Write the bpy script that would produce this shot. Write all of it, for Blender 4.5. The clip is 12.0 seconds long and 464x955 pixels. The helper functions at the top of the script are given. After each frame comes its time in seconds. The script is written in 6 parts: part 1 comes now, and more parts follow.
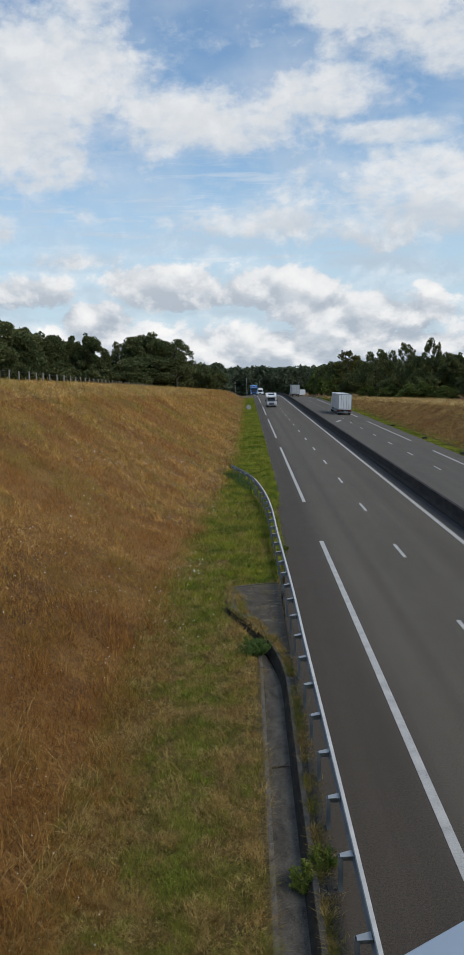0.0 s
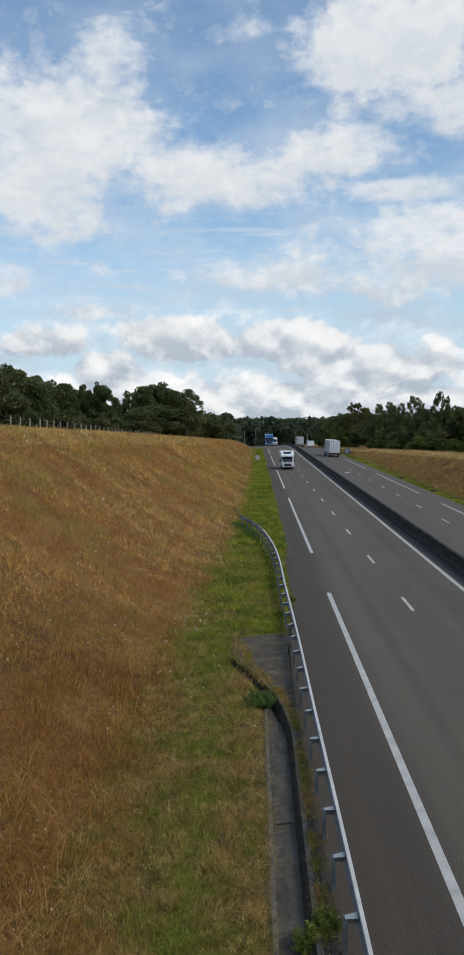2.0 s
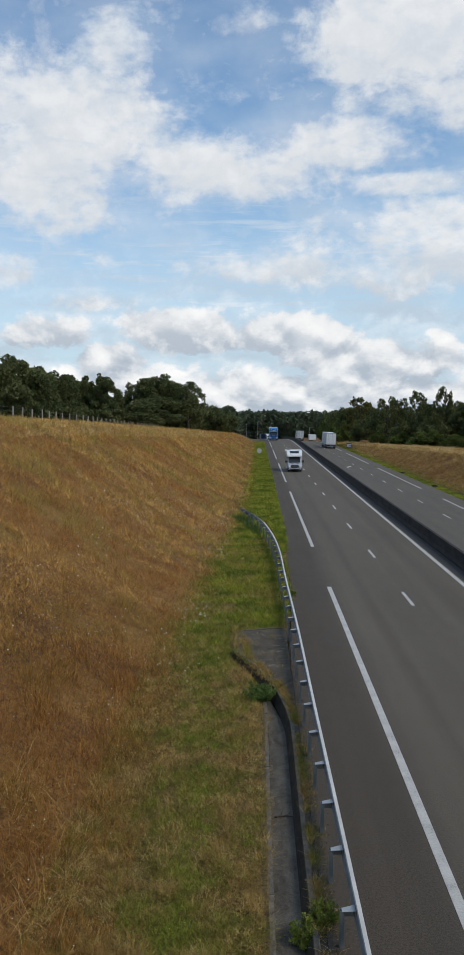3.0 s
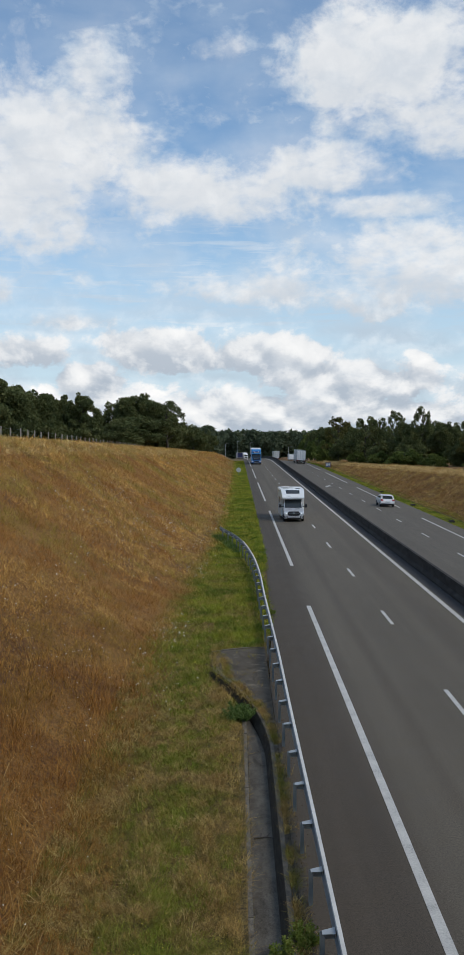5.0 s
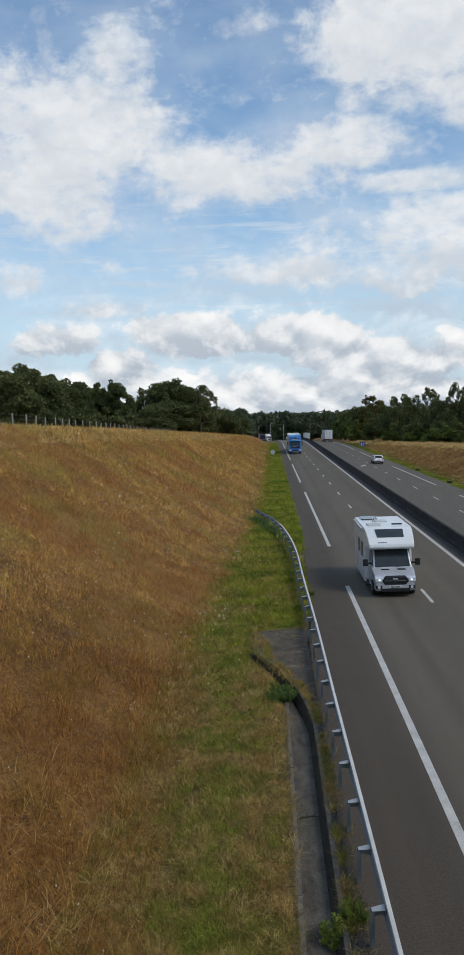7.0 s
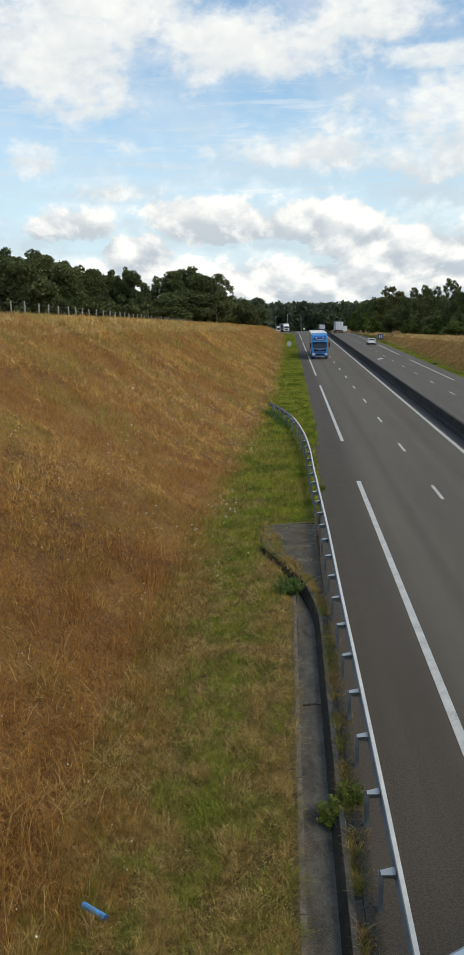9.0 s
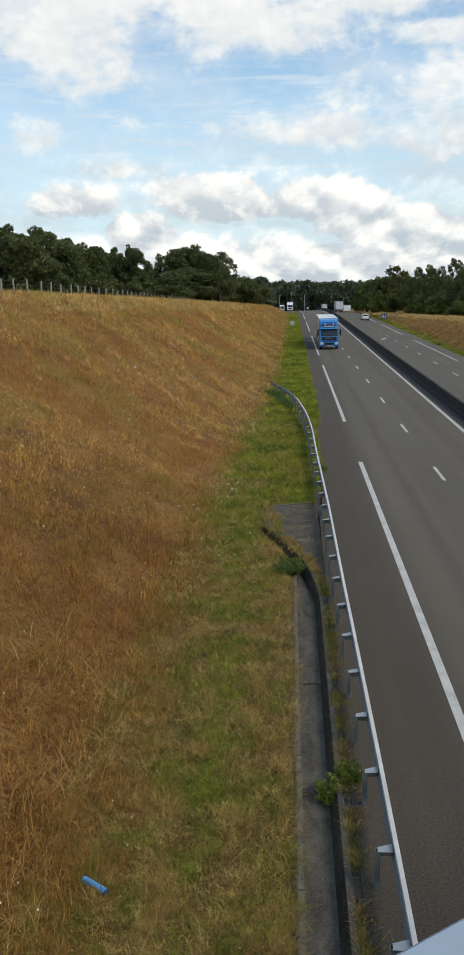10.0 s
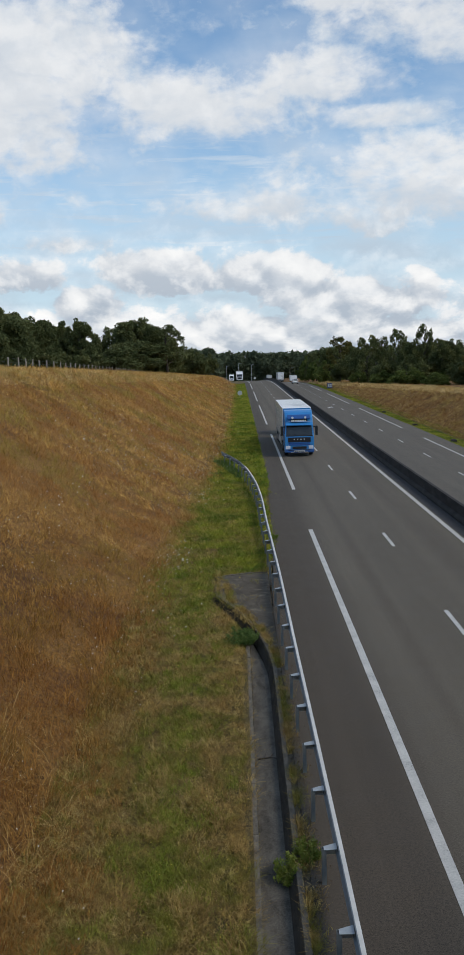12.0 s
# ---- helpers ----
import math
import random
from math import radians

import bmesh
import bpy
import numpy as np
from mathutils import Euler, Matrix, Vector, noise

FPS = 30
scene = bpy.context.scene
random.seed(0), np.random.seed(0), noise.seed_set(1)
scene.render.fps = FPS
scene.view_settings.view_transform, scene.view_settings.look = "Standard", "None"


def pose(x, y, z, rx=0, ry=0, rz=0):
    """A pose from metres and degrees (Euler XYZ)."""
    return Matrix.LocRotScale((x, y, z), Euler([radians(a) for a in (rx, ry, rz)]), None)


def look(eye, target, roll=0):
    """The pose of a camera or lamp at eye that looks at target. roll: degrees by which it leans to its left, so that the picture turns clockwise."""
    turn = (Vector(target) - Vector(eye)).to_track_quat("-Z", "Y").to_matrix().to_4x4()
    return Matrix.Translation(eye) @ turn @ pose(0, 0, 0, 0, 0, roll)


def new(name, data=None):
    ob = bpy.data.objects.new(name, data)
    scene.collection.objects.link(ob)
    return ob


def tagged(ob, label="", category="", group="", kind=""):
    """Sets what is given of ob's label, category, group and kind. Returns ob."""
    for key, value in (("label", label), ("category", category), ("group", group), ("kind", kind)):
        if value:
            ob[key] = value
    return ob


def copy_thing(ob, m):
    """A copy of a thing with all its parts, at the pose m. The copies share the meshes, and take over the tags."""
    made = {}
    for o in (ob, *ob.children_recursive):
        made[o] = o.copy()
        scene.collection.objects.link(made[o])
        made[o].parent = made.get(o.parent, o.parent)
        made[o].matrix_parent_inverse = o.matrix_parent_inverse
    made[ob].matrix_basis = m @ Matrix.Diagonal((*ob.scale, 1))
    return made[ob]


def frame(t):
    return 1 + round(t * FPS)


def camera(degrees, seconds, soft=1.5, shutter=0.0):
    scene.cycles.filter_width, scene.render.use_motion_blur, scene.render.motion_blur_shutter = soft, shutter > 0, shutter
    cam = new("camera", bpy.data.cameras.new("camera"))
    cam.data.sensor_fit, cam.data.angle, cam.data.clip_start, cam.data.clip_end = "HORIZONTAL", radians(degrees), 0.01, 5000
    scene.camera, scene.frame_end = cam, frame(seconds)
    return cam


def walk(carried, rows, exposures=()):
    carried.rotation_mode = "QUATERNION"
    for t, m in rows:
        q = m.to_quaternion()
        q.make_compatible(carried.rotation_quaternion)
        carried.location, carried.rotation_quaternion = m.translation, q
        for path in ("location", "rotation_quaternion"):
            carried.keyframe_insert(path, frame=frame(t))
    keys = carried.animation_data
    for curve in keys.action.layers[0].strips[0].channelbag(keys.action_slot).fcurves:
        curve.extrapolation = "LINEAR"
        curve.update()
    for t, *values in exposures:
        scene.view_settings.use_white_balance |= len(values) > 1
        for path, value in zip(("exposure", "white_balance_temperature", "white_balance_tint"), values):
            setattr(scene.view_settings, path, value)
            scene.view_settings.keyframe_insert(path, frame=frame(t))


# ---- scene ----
# Camera: held in the hand at the rail of a bridge over a dual carriageway.
cam = camera(29.75, 12.0, soft=1.5)
PATH = [
    (0.0, -0.021, -0.032, 8.839, -1.09, -7.17, -1.78),
    (0.5, -0.039, -0.017, 8.815, -1.49, -5.36, -1.69),
    (1.0, -0.053, -0.024, 8.828, -1.58, -5.56, -1.22),
    (1.5, -0.044, -0.039, 8.838, -1.48, -5.09, -1.06),
    (2.0, -0.022, -0.058, 8.839, -1.55, -3.89, -0.93),
    (2.5, -0.027, -0.054, 8.849, -1.61, -4.14, -0.48),
    (3.0, -0.035, -0.050, 8.840, -1.65, -4.35, -0.31),
    (5.0, -0.030, -0.007, 8.801, -0.29, -3.08, -0.22),
    (5.5, -0.016, 0.024, 8.795, 1.26, -3.34, -0.92),
    (6.0, -0.013, 0.028, 8.771, 1.39, -3.59, -1.90),
    (6.5, -0.042, 0.042, 8.777, 1.19, -4.04, -1.69),
    (7.0, -0.080, -0.014, 8.797, -2.56, -4.16, -2.03),
    (7.2, -0.074, -0.028, 8.787, -3.42, -4.16, -2.32),
    (8.8, 0.053, 0.057, 8.918, -3.75, -9.74, -1.50),
    (9.0, 0.062, 0.037, 8.922, -3.79, -11.25, -1.41),
    (9.5, 0.078, 0.024, 8.945, -3.90, -12.51, -0.86),
    (10.0, 0.074, 0.012, 8.952, -3.96, -12.60, -1.06),
    (10.5, 0.106, 0.036, 8.948, -3.88, -11.93, -1.54),
    (11.0, 0.067, 0.056, 8.961, -1.88, -8.32, -1.25),
    (11.5, 0.086, 0.059, 8.965, -1.04, -8.10, -1.25),
    (12.0, 0.093, 0.052, 8.980, -0.56, -8.15, -1.59),
]


def aim(x, y, z, yaw, pitch, roll):
    a, b = radians(yaw), radians(pitch)
    way = Vector((math.sin(a) * math.cos(b), math.cos(a) * math.cos(b), math.sin(b)))
    return look((x, y, z), Vector((x, y, z)) + way, roll)


walk(cam, [(t, aim(*row)) for t, *row in PATH], exposures=[
    (0.0, -0.02, 6500, 10), (0.5, 0.16, 6500, 10), (1.0, 0.10, 6500, 10), (2.0, 0.03, 6500, 10), (6.0, 0.04, 6500, 10), (7.2, 0.02, 6500, 10),
    (8.9, 0.27, 6850, 8), (10.4, 0.27, 6850, 8), (11.2, 0.10, 6550, 9), (12.0, 0.03, 6500, 10)])

# ---- light ----
SUN_AZ, SUN_EL = 118.0, 46.0     # degrees clockwise from the road's direction, and above the horizon
sun = new("sun", bpy.data.lights.new("sun", "SUN"))
sun.data.energy, sun.data.angle, sun.data.color = 1.5, radians(20), (1.0, 0.92, 0.80)
_s = Vector((math.sin(radians(SUN_AZ)) * math.cos(radians(SUN_EL)), math.cos(radians(SUN_AZ)) * math.cos(radians(SUN_EL)), math.sin(radians(SUN_EL))))
sun.matrix_world = look(_s * 100, (0, 0, 0))


class Nodes:
    """Short forms for node trees."""

    def __init__(self, tree):
        self.t = tree
        tree.nodes.clear()

    def add(self, kind):
        return self.t.nodes.new(kind)

    def link(self, a, b):
        self.t.links.new(a, b)

    def put(self, socket, v):
        if isinstance(v, bpy.types.NodeSocket):
            self.t.links.new(v, socket)
        elif v is not None:
            if socket.type == "RGBA" and len(v) == 3:
                v = (*v, 1)
            socket.default_value = v

    def math(self, op, a, b=None, c=None, clamp=False):
        n = self.add("ShaderNodeMath")
        n.operation, n.use_clamp = op, clamp
        for s, v in zip(n.inputs, (a, b, c)):
            self.put(s, v)
        return n.outputs[0]

    def vmath(self, op, a, b=None):
        n = self.add("ShaderNodeVectorMath")
        n.operation = op
        for s, v in zip(n.inputs, (a, b)):
            self.put(s, v)
        return n.outputs["Vector"] if op not in ("LENGTH", "DOT_PRODUCT") else n.outputs["Value"]

    def noise(self, vec, scale, detail=4, rough=0.55, dist=0.0):
        n = self.add("ShaderNodeTexNoise")
        self.put(n.inputs["Vector"], vec)
        n.inputs["Scale"].default_value, n.inputs["Detail"].default_value = scale, detail
        n.inputs["Roughness"].default_value, n.inputs["Distortion"].default_value = rough, dist
        return n.outputs["Fac"]

    def ramp(self, fac, *stops):
        n = self.add("ShaderNodeValToRGB")
        e = n.color_ramp.elements
        while len(e) < len(stops):
            e.new(0.5)
        for el, (p, c) in zip(e, stops):
            el.position = p
            el.color = (c, c, c, 1) if isinstance(c, (int, float)) else (*c, 1)
        self.put(n.inputs[0], fac)
        return n.outputs[0]

    def mix(self, fac, a, b, blend="MIX"):
        n = self.add("ShaderNodeMix")
        n.data_type, n.blend_type = "RGBA", blend
        self.put(n.inputs["Factor"], fac)
        self.put(n.inputs[6], a)
        self.put(n.inputs[7], b)
        return n.outputs[2]

    def range(self, v, a, b, c=0.0, d=1.0, smooth=True):
        n = self.add("ShaderNodeMapRange")
        n.interpolation_type = "SMOOTHSTEP" if smooth else "LINEAR"
        for s, x in zip(n.inputs, (v, a, b, c, d)):
            self.put(s, x)
        return n.outputs[0]

    def stretch(self, vec, x, y, z):
        n = self.add("ShaderNodeMapping")
        self.put(n.inputs["Vector"], vec)
        n.inputs["Scale"].default_value = (x, y, z)
        return n.outputs[0]


# Sky: blue with broken cloud. Each cloud bank: azimuth, elevation, half width, half height (degrees), weight.
CLOUDS = [
    (-13, 16.5, 8.5, 6.0, 1.0), (-9.5, 21.8, 3.5, 2.6, 0.55), (10.0, 21.8, 7.6, 3.8, 1.1), (13.5, 18.7, 4.0, 2.4, 0.85),
    (5.2, 16.3, 7.0, 1.7, 0.90), (9.2, 14.0, 5.0, 0.8, 0.60), (10.5, 10.0, 8.0, 2.8, 1.0), (0.3, 9.1, 6.0, 1.3, 0.80),
    (-5.0, 5.3, 4.6, 1.5, 1.0), (2.2, 4.9, 5.0, 1.5, 1.05), (7.6, 3.2, 6.5, 1.7, 1.05), (-9.3, 3.4, 2.2, 1.7, 1.0),
    (-13.3, 5.0, 3.0, 1.3, 0.9), (-15.5, 9.1, 1.8, 1.2, 0.6), (-0.6, 0.6, 24.0, 2.3, 0.92), (-1.0, 23.1, 2.2, 1.0, 0.6),
    (-10.5, 7.0, 4.0, 0.7, 0.55), (-2.4, 15.0, 9.0, 2.3, 0.95), (22, 12, 6, 8, 0.7), (-25, 12, 7, 9, 0.7),
]


def make_sky():
    w = bpy.data.worlds.new("sky")
    scene.world = w
    w.use_nodes = True
    n = Nodes(w.node_tree)
    d = n.add("ShaderNodeTexCoord").outputs["Generated"]
    xyz = n.add("ShaderNodeSeparateXYZ")
    n.link(d, xyz.inputs[0])
    deg = 57.29578
    el = n.math("MULTIPLY", n.math("ARCSINE", xyz.outputs[2]), deg)
    az = n.math("MULTIPLY", n.math("ARCTAN2", xyz.outputs[0], xyz.outputs[1]), deg)

    def place(daz, de):
        """Cloud coordinates, squeezed towards the horizon, a step towards the light."""
        co = n.add("ShaderNodeCombineXYZ")
        n.put(co.inputs[0], n.math("MULTIPLY", n.math("ADD", az, daz), 0.16))
        n.put(co.inputs[1], n.math("MULTIPLY", n.math("POWER", n.math("MAXIMUM", n.math("ADD", el, de), 0.02), 0.85), 0.30))
        return co.outputs[0]

    def billow(p):
        return n.noise(p, 2.5, 10, 0.56, 0.2)
    P = place(0.0, 0.0)
    b0 = billow(P)
    b1 = billow(place(0.25, 0.85))
    wob = n.math("MULTIPLY", n.math("SUBTRACT", n.noise(P, 1.5, 9, 0.62, 0.3), 0.5), 2.0)
    mass = lift = whole = None
    for a, e, ra, re, wt in CLOUDS:
        u = n.math("DIVIDE", n.math("SUBTRACT", az, a), ra)
        v = n.math("DIVIDE", n.math("SUBTRACT", el, e), re)
        r = n.math("SQRT", n.math("ADD", n.math("MULTIPLY", u, u), n.math("MULTIPLY", v, v)))
        g = n.math("MULTIPLY", n.range(n.math("ADD", r, wob), 0.25, 1.45, 1.0, 0.0), wt)
        mass = g if mass is None else n.math("MAXIMUM", mass, g)
        h = n.math("MULTIPLY", g, v)
        lift = h if lift is None else n.math("ADD", lift, h)
        whole = g if whole is None else n.math("ADD", whole, g)
    rise = n.math("DIVIDE", lift, n.math("ADD", whole, 0.12))     # below nought in the belly of a cloud, above it at the top
    dens = n.math("ADD", n.math("MULTIPLY", mass, 0.80), n.math("MULTIPLY", n.math("SUBTRACT", b0, 0.5), 1.7))
    # crisp cumulus low down, softer sheets higher up
    soft_edge = n.range(el, 3.0, 14.0, 0.34, 0.80, False)
    tilt = n.add("ShaderNodeMapping")
    n.put(tilt.inputs["Vector"], P)
    tilt.inputs["Rotation"].default_value = (0, 0, radians(-14))
    tilt.inputs["Scale"].default_value = (0.85, 1.45, 1.0)
    streak = n.noise(tilt.outputs[0], 1.3, 8, 0.52, 0.25)
    fleck = n.noise(tilt.outputs[0], 6.0, 6, 0.55, 0.2)
    thick = n.range(dens, n.range(el, 3.0, 14.0, 0.08, 0.0, False), n.math("ADD", soft_edge, 0.06))
    sheet = n.math("ADD", n.math("MULTIPLY", mass, 0.74), n.math("ADD", n.math("MULTIPLY", n.math("SUBTRACT", streak, 0.5), 1.7), n.math("MULTIPLY", n.math("SUBTRACT", fleck, 0.5), 0.85)))
    sheet = n.range(sheet, -0.10, 0.78, 0.0, 0.96)
    high = n.range(el, 6.0, 9.5)
    thick = n.math("ADD", n.math("MULTIPLY", thick, n.math("SUBTRACT", 1.0, high)), n.math("MULTIPLY", n.math("MAXIMUM", n.math("MULTIPLY", thick, 0.45), sheet), high))
    veil = n.math("MULTIPLY", n.range(n.noise(n.stretch(P, 0.8, 1.9, 1.0), 1.2, 5, 0.5, 0.25), 0.28, 0.76), n.range(el, 3.0, 22.0, 0.80, 0.26, False))
    ripple = n.math("MULTIPLY", n.range(n.noise(n.stretch(P, 1.0, 1.6, 1.0), 9.0, 5, 0.6, 0.5), 0.46, 0.80), n.range(n.noise(P, 0.9, 4, 0.5), 0.46, 0.62, 0.0, 0.36))
    combed = n.range(n.noise(n.stretch(P, 0.40, 4.2, 1.0), 2.4, 7, 0.60, 0.25), 0.45, 0.68, 0.0, 0.62)
    combed = n.math("MULTIPLY", combed, n.math("MULTIPLY", n.range(el, 4.5, 7.0), n.range(el, 18.0, 10.0)))
    cover = n.math("MAXIMUM", n.math("MAXIMUM", thick, veil), n.math("MAXIMUM", ripple, combed))
    sky = n.add("ShaderNodeTexSky")
    sky.sky_type, sky.sun_disc = "NISHITA", False
    sky.sun_elevation, sky.sun_rotation = radians(SUN_EL), radians(SUN_AZ)
    sky.air_density, sky.dust_density, sky.ozone_density = 1.0, 0.5, 2.0
    clear = n.vmath("MULTIPLY", sky.outputs[0], (SKY_GAIN * 0.92, SKY_GAIN * 1.14, SKY_GAIN * 1.24))
    blue = n.mix(n.range(el, 0.0, 16.0, 0.85, 0.10), clear, (0.56, 0.70, 0.83))
    # relief: sides turned from the light and thick bellies go grey, edges towards it stay white
    relief = n.math("MULTIPLY", n.math("SUBTRACT", b0, b1), 4.0)
    soft = n.math("ADD", rise, n.math("MULTIPLY", n.math("SUBTRACT", n.noise(P, 2.6, 4, 0.5, 0.2), 0.5), 2.2))
    low = n.range(el, 2.5, 11.0, 1.0, 0.22)
    grey = n.math("ADD", n.range(soft, 0.55, -0.6, 0.0, 1.0), n.math("MULTIPLY", relief, -0.6), None, True)
    grey = n.math("MULTIPLY", grey, low)
    lit = n.math("MULTIPLY", n.math("MULTIPLY", n.math("ADD", n.math("MULTIPLY", relief, 0.6), n.range(soft, 0.0, 0.9, 0.0, 0.5)), 1.0, None, True), n.range(el, 2.0, 14.0, 1.0, 0.35))
    veil_white = n.mix(n.range(dens, 0.0, 0.6), (0.62, 0.71, 0.80), (0.78, 0.80, 0.82))
    veil_white = n.mix(n.math("MULTIPLY", n.range(n.noise(tilt.outputs[0], 2.3, 6, 0.55, 0.4), 0.42, 0.66), 0.55), veil_white, (0.60, 0.66, 0.73))
    cloud = n.mix(grey, veil_white, (0.44, 0.505, 0.585))
    cloud = n.mix(lit, cloud, (0.97, 0.97, 0.96))
    out = n.mix(cover, blue, cloud)
    bg = n.add("ShaderNodeBackground")
    n.link(out, bg.inputs[0])
    bg.inputs[1].default_value = 1.0
    o = n.add("ShaderNodeOutputWorld")
    n.link(bg.outputs[0], o.inputs[0])


SKY_GAIN = 0.11
make_sky()


# ---- materials ----
def material(name, build):
    m = bpy.data.materials.new(name)
    m.use_nodes = True
    n = Nodes(m.node_tree)
    b = n.add("ShaderNodeBsdfPrincipled")
    o = n.add("ShaderNodeOutputMaterial")
    n.link(b.outputs[0], o.inputs[0])
    build(n, b)
    return m


def bump(n, b, height, strength, distance=0.02):
    k = n.add("ShaderNodeBump")
    k.inputs["Strength"].default_value, k.inputs["Distance"].default_value = strength, distance
    n.put(k.inputs["Height"], height)
    n.link(k.outputs[0], b.inputs["Normal"])


def plain(name, colour, rough=0.5, metal=0.0, wear=0.12, scale=3.0, coat=0.0, bumps=0.0):
    """A surface of one paint or metal with dirt at two scales."""
    def build(n, b):
        p = n.add("ShaderNodeTexCoord").outputs["Object"]
        a, c = n.noise(p, scale, 5), n.noise(p, scale * 14, 4)
        f = n.math("ADD", n.math("MULTIPLY", a, 0.7), n.math("MULTIPLY", c, 0.3))
        dark = tuple(v * (1 - wear * 2) for v in colour)
        light = tuple(min(1, v * (1 + wear * 0.6)) for v in colour)
        n.put(b.inputs["Base Color"], n.ramp(f, (0.3, dark), (0.7, light)))
        n.put(b.inputs["Roughness"], n.range(c, 0.2, 0.8, rough * 0.85, min(1, rough * 1.15)))
        b.inputs["Metallic"].default_value = metal
        b.inputs["Coat Weight"].default_value = coat
        if bumps:
            bump(n, b, c, bumps)
    return material(name, build)


def asphalt_mat(name, base, warm, lane=False):
    """Worn asphalt: grain, long wheel-track streaks, and an older browner shoulder where lane is set."""
    def build(n, b):
        p = n.add("ShaderNodeNewGeometry").outputs["Position"]
        grain = n.noise(p, 46, 3, 0.7)
        grit = n.noise(p, 19, 5, 0.85)
        mid = n.noise(p, 1.3, 5, 0.6)
        runs = n.noise(n.stretch(p, 1.5, 0.02, 1), 1.0, 5, 0.6)
        blot = n.noise(n.stretch(p, 1.0, 0.25, 1), 0.35, 4, 0.55)
        f = n.math("ADD", n.math("MULTIPLY", runs, 0.5), n.math("ADD", n.math("MULTIPLY", mid, 0.18), n.math("MULTIPLY", blot, 0.32)))
        c = n.ramp(f, (0.34, tuple(v * 0.86 for v in base)), (0.5, base), (0.66, tuple(v * 1.16 for v in base)))
        if lane:
            xyz = n.add("ShaderNodeSeparateXYZ")
            n.link(p, xyz.inputs[0])
            x = n.math("ADD", xyz.outputs[0], n.math("MULTIPLY", n.math("SUBTRACT", blot, 0.5), 0.5))
            old = n.ramp(f, (0.34, tuple(v * 0.84 for v in warm)), (0.66, tuple(v * 1.18 for v in warm)))
            c = n.mix(n.range(x, 4.4, 3.0), c, old)
            oil = n.math("MAXIMUM", n.range(n.math("ABSOLUTE", n.math("SUBTRACT", x, 5.2)), 0.45, 0.0), n.range(n.math("ABSOLUTE", n.math("SUBTRACT", x, 9.1)), 0.9, 0.0))
            c = n.mix(n.math("MULTIPLY", oil, 0.32), c, warm)
        g = n.ramp(n.math("ADD", n.math("MULTIPLY", grain, 0.5), n.math("MULTIPLY", grit, 0.5)), (0.35, 0.28), (0.65, 1.76))
        n.put(b.inputs["Base Color"], n.mix(1.0, c, g, "MULTIPLY"))
        n.put(b.inputs["Roughness"], n.range(mid, 0.2, 0.8, 0.78, 0.95))
        b.inputs["Specular IOR Level"].default_value = 0.3
        bump(n, b, grain, 0.35, 0.006)
    return material(name, build)


def paint_mat():
    def build(n, b):
        p = n.add("ShaderNodeNewGeometry").outputs["Position"]
        worn = n.math("ADD", n.math("MULTIPLY", n.noise(p, 26, 4, 0.7), 0.55), n.math("MULTIPLY", n.noise(p, 1.7, 4), 0.45))
        n.put(b.inputs["Base Color"], n.ramp(worn, (0.30, (0.20, 0.185, 0.165)), (0.44, (0.48, 0.455, 0.41)), (0.62, (0.64, 0.605, 0.54))))
        b.inputs["Roughness"].default_value = 0.75
        bump(n, b, worn, 0.3, 0.004)
    return material("road_paint", build)


def concrete_mat(name, base, dark, scale=1.0, coarse=0.3):
    def build(n, b):
        p = n.add("ShaderNodeNewGeometry").outputs["Position"]
        a = n.noise(n.stretch(p, 1, 0.5, 1.6), 1.6 * scale, 6, 0.65, 0.4)
        g = n.noise(p, 38, 4, 0.7)
        f = n.math("ADD", n.math("MULTIPLY", a, 1 - coarse), n.math("MULTIPLY", g, coarse))
        n.put(b.inputs["Base Color"], n.ramp(f, (0.34, dark), (0.64, base)))
        b.inputs["Roughness"].default_value = 0.92
        b.inputs["Specular IOR Level"].default_value = 0.2
        bump(n, b, f, 0.5, 0.01)
    return material(name, build)


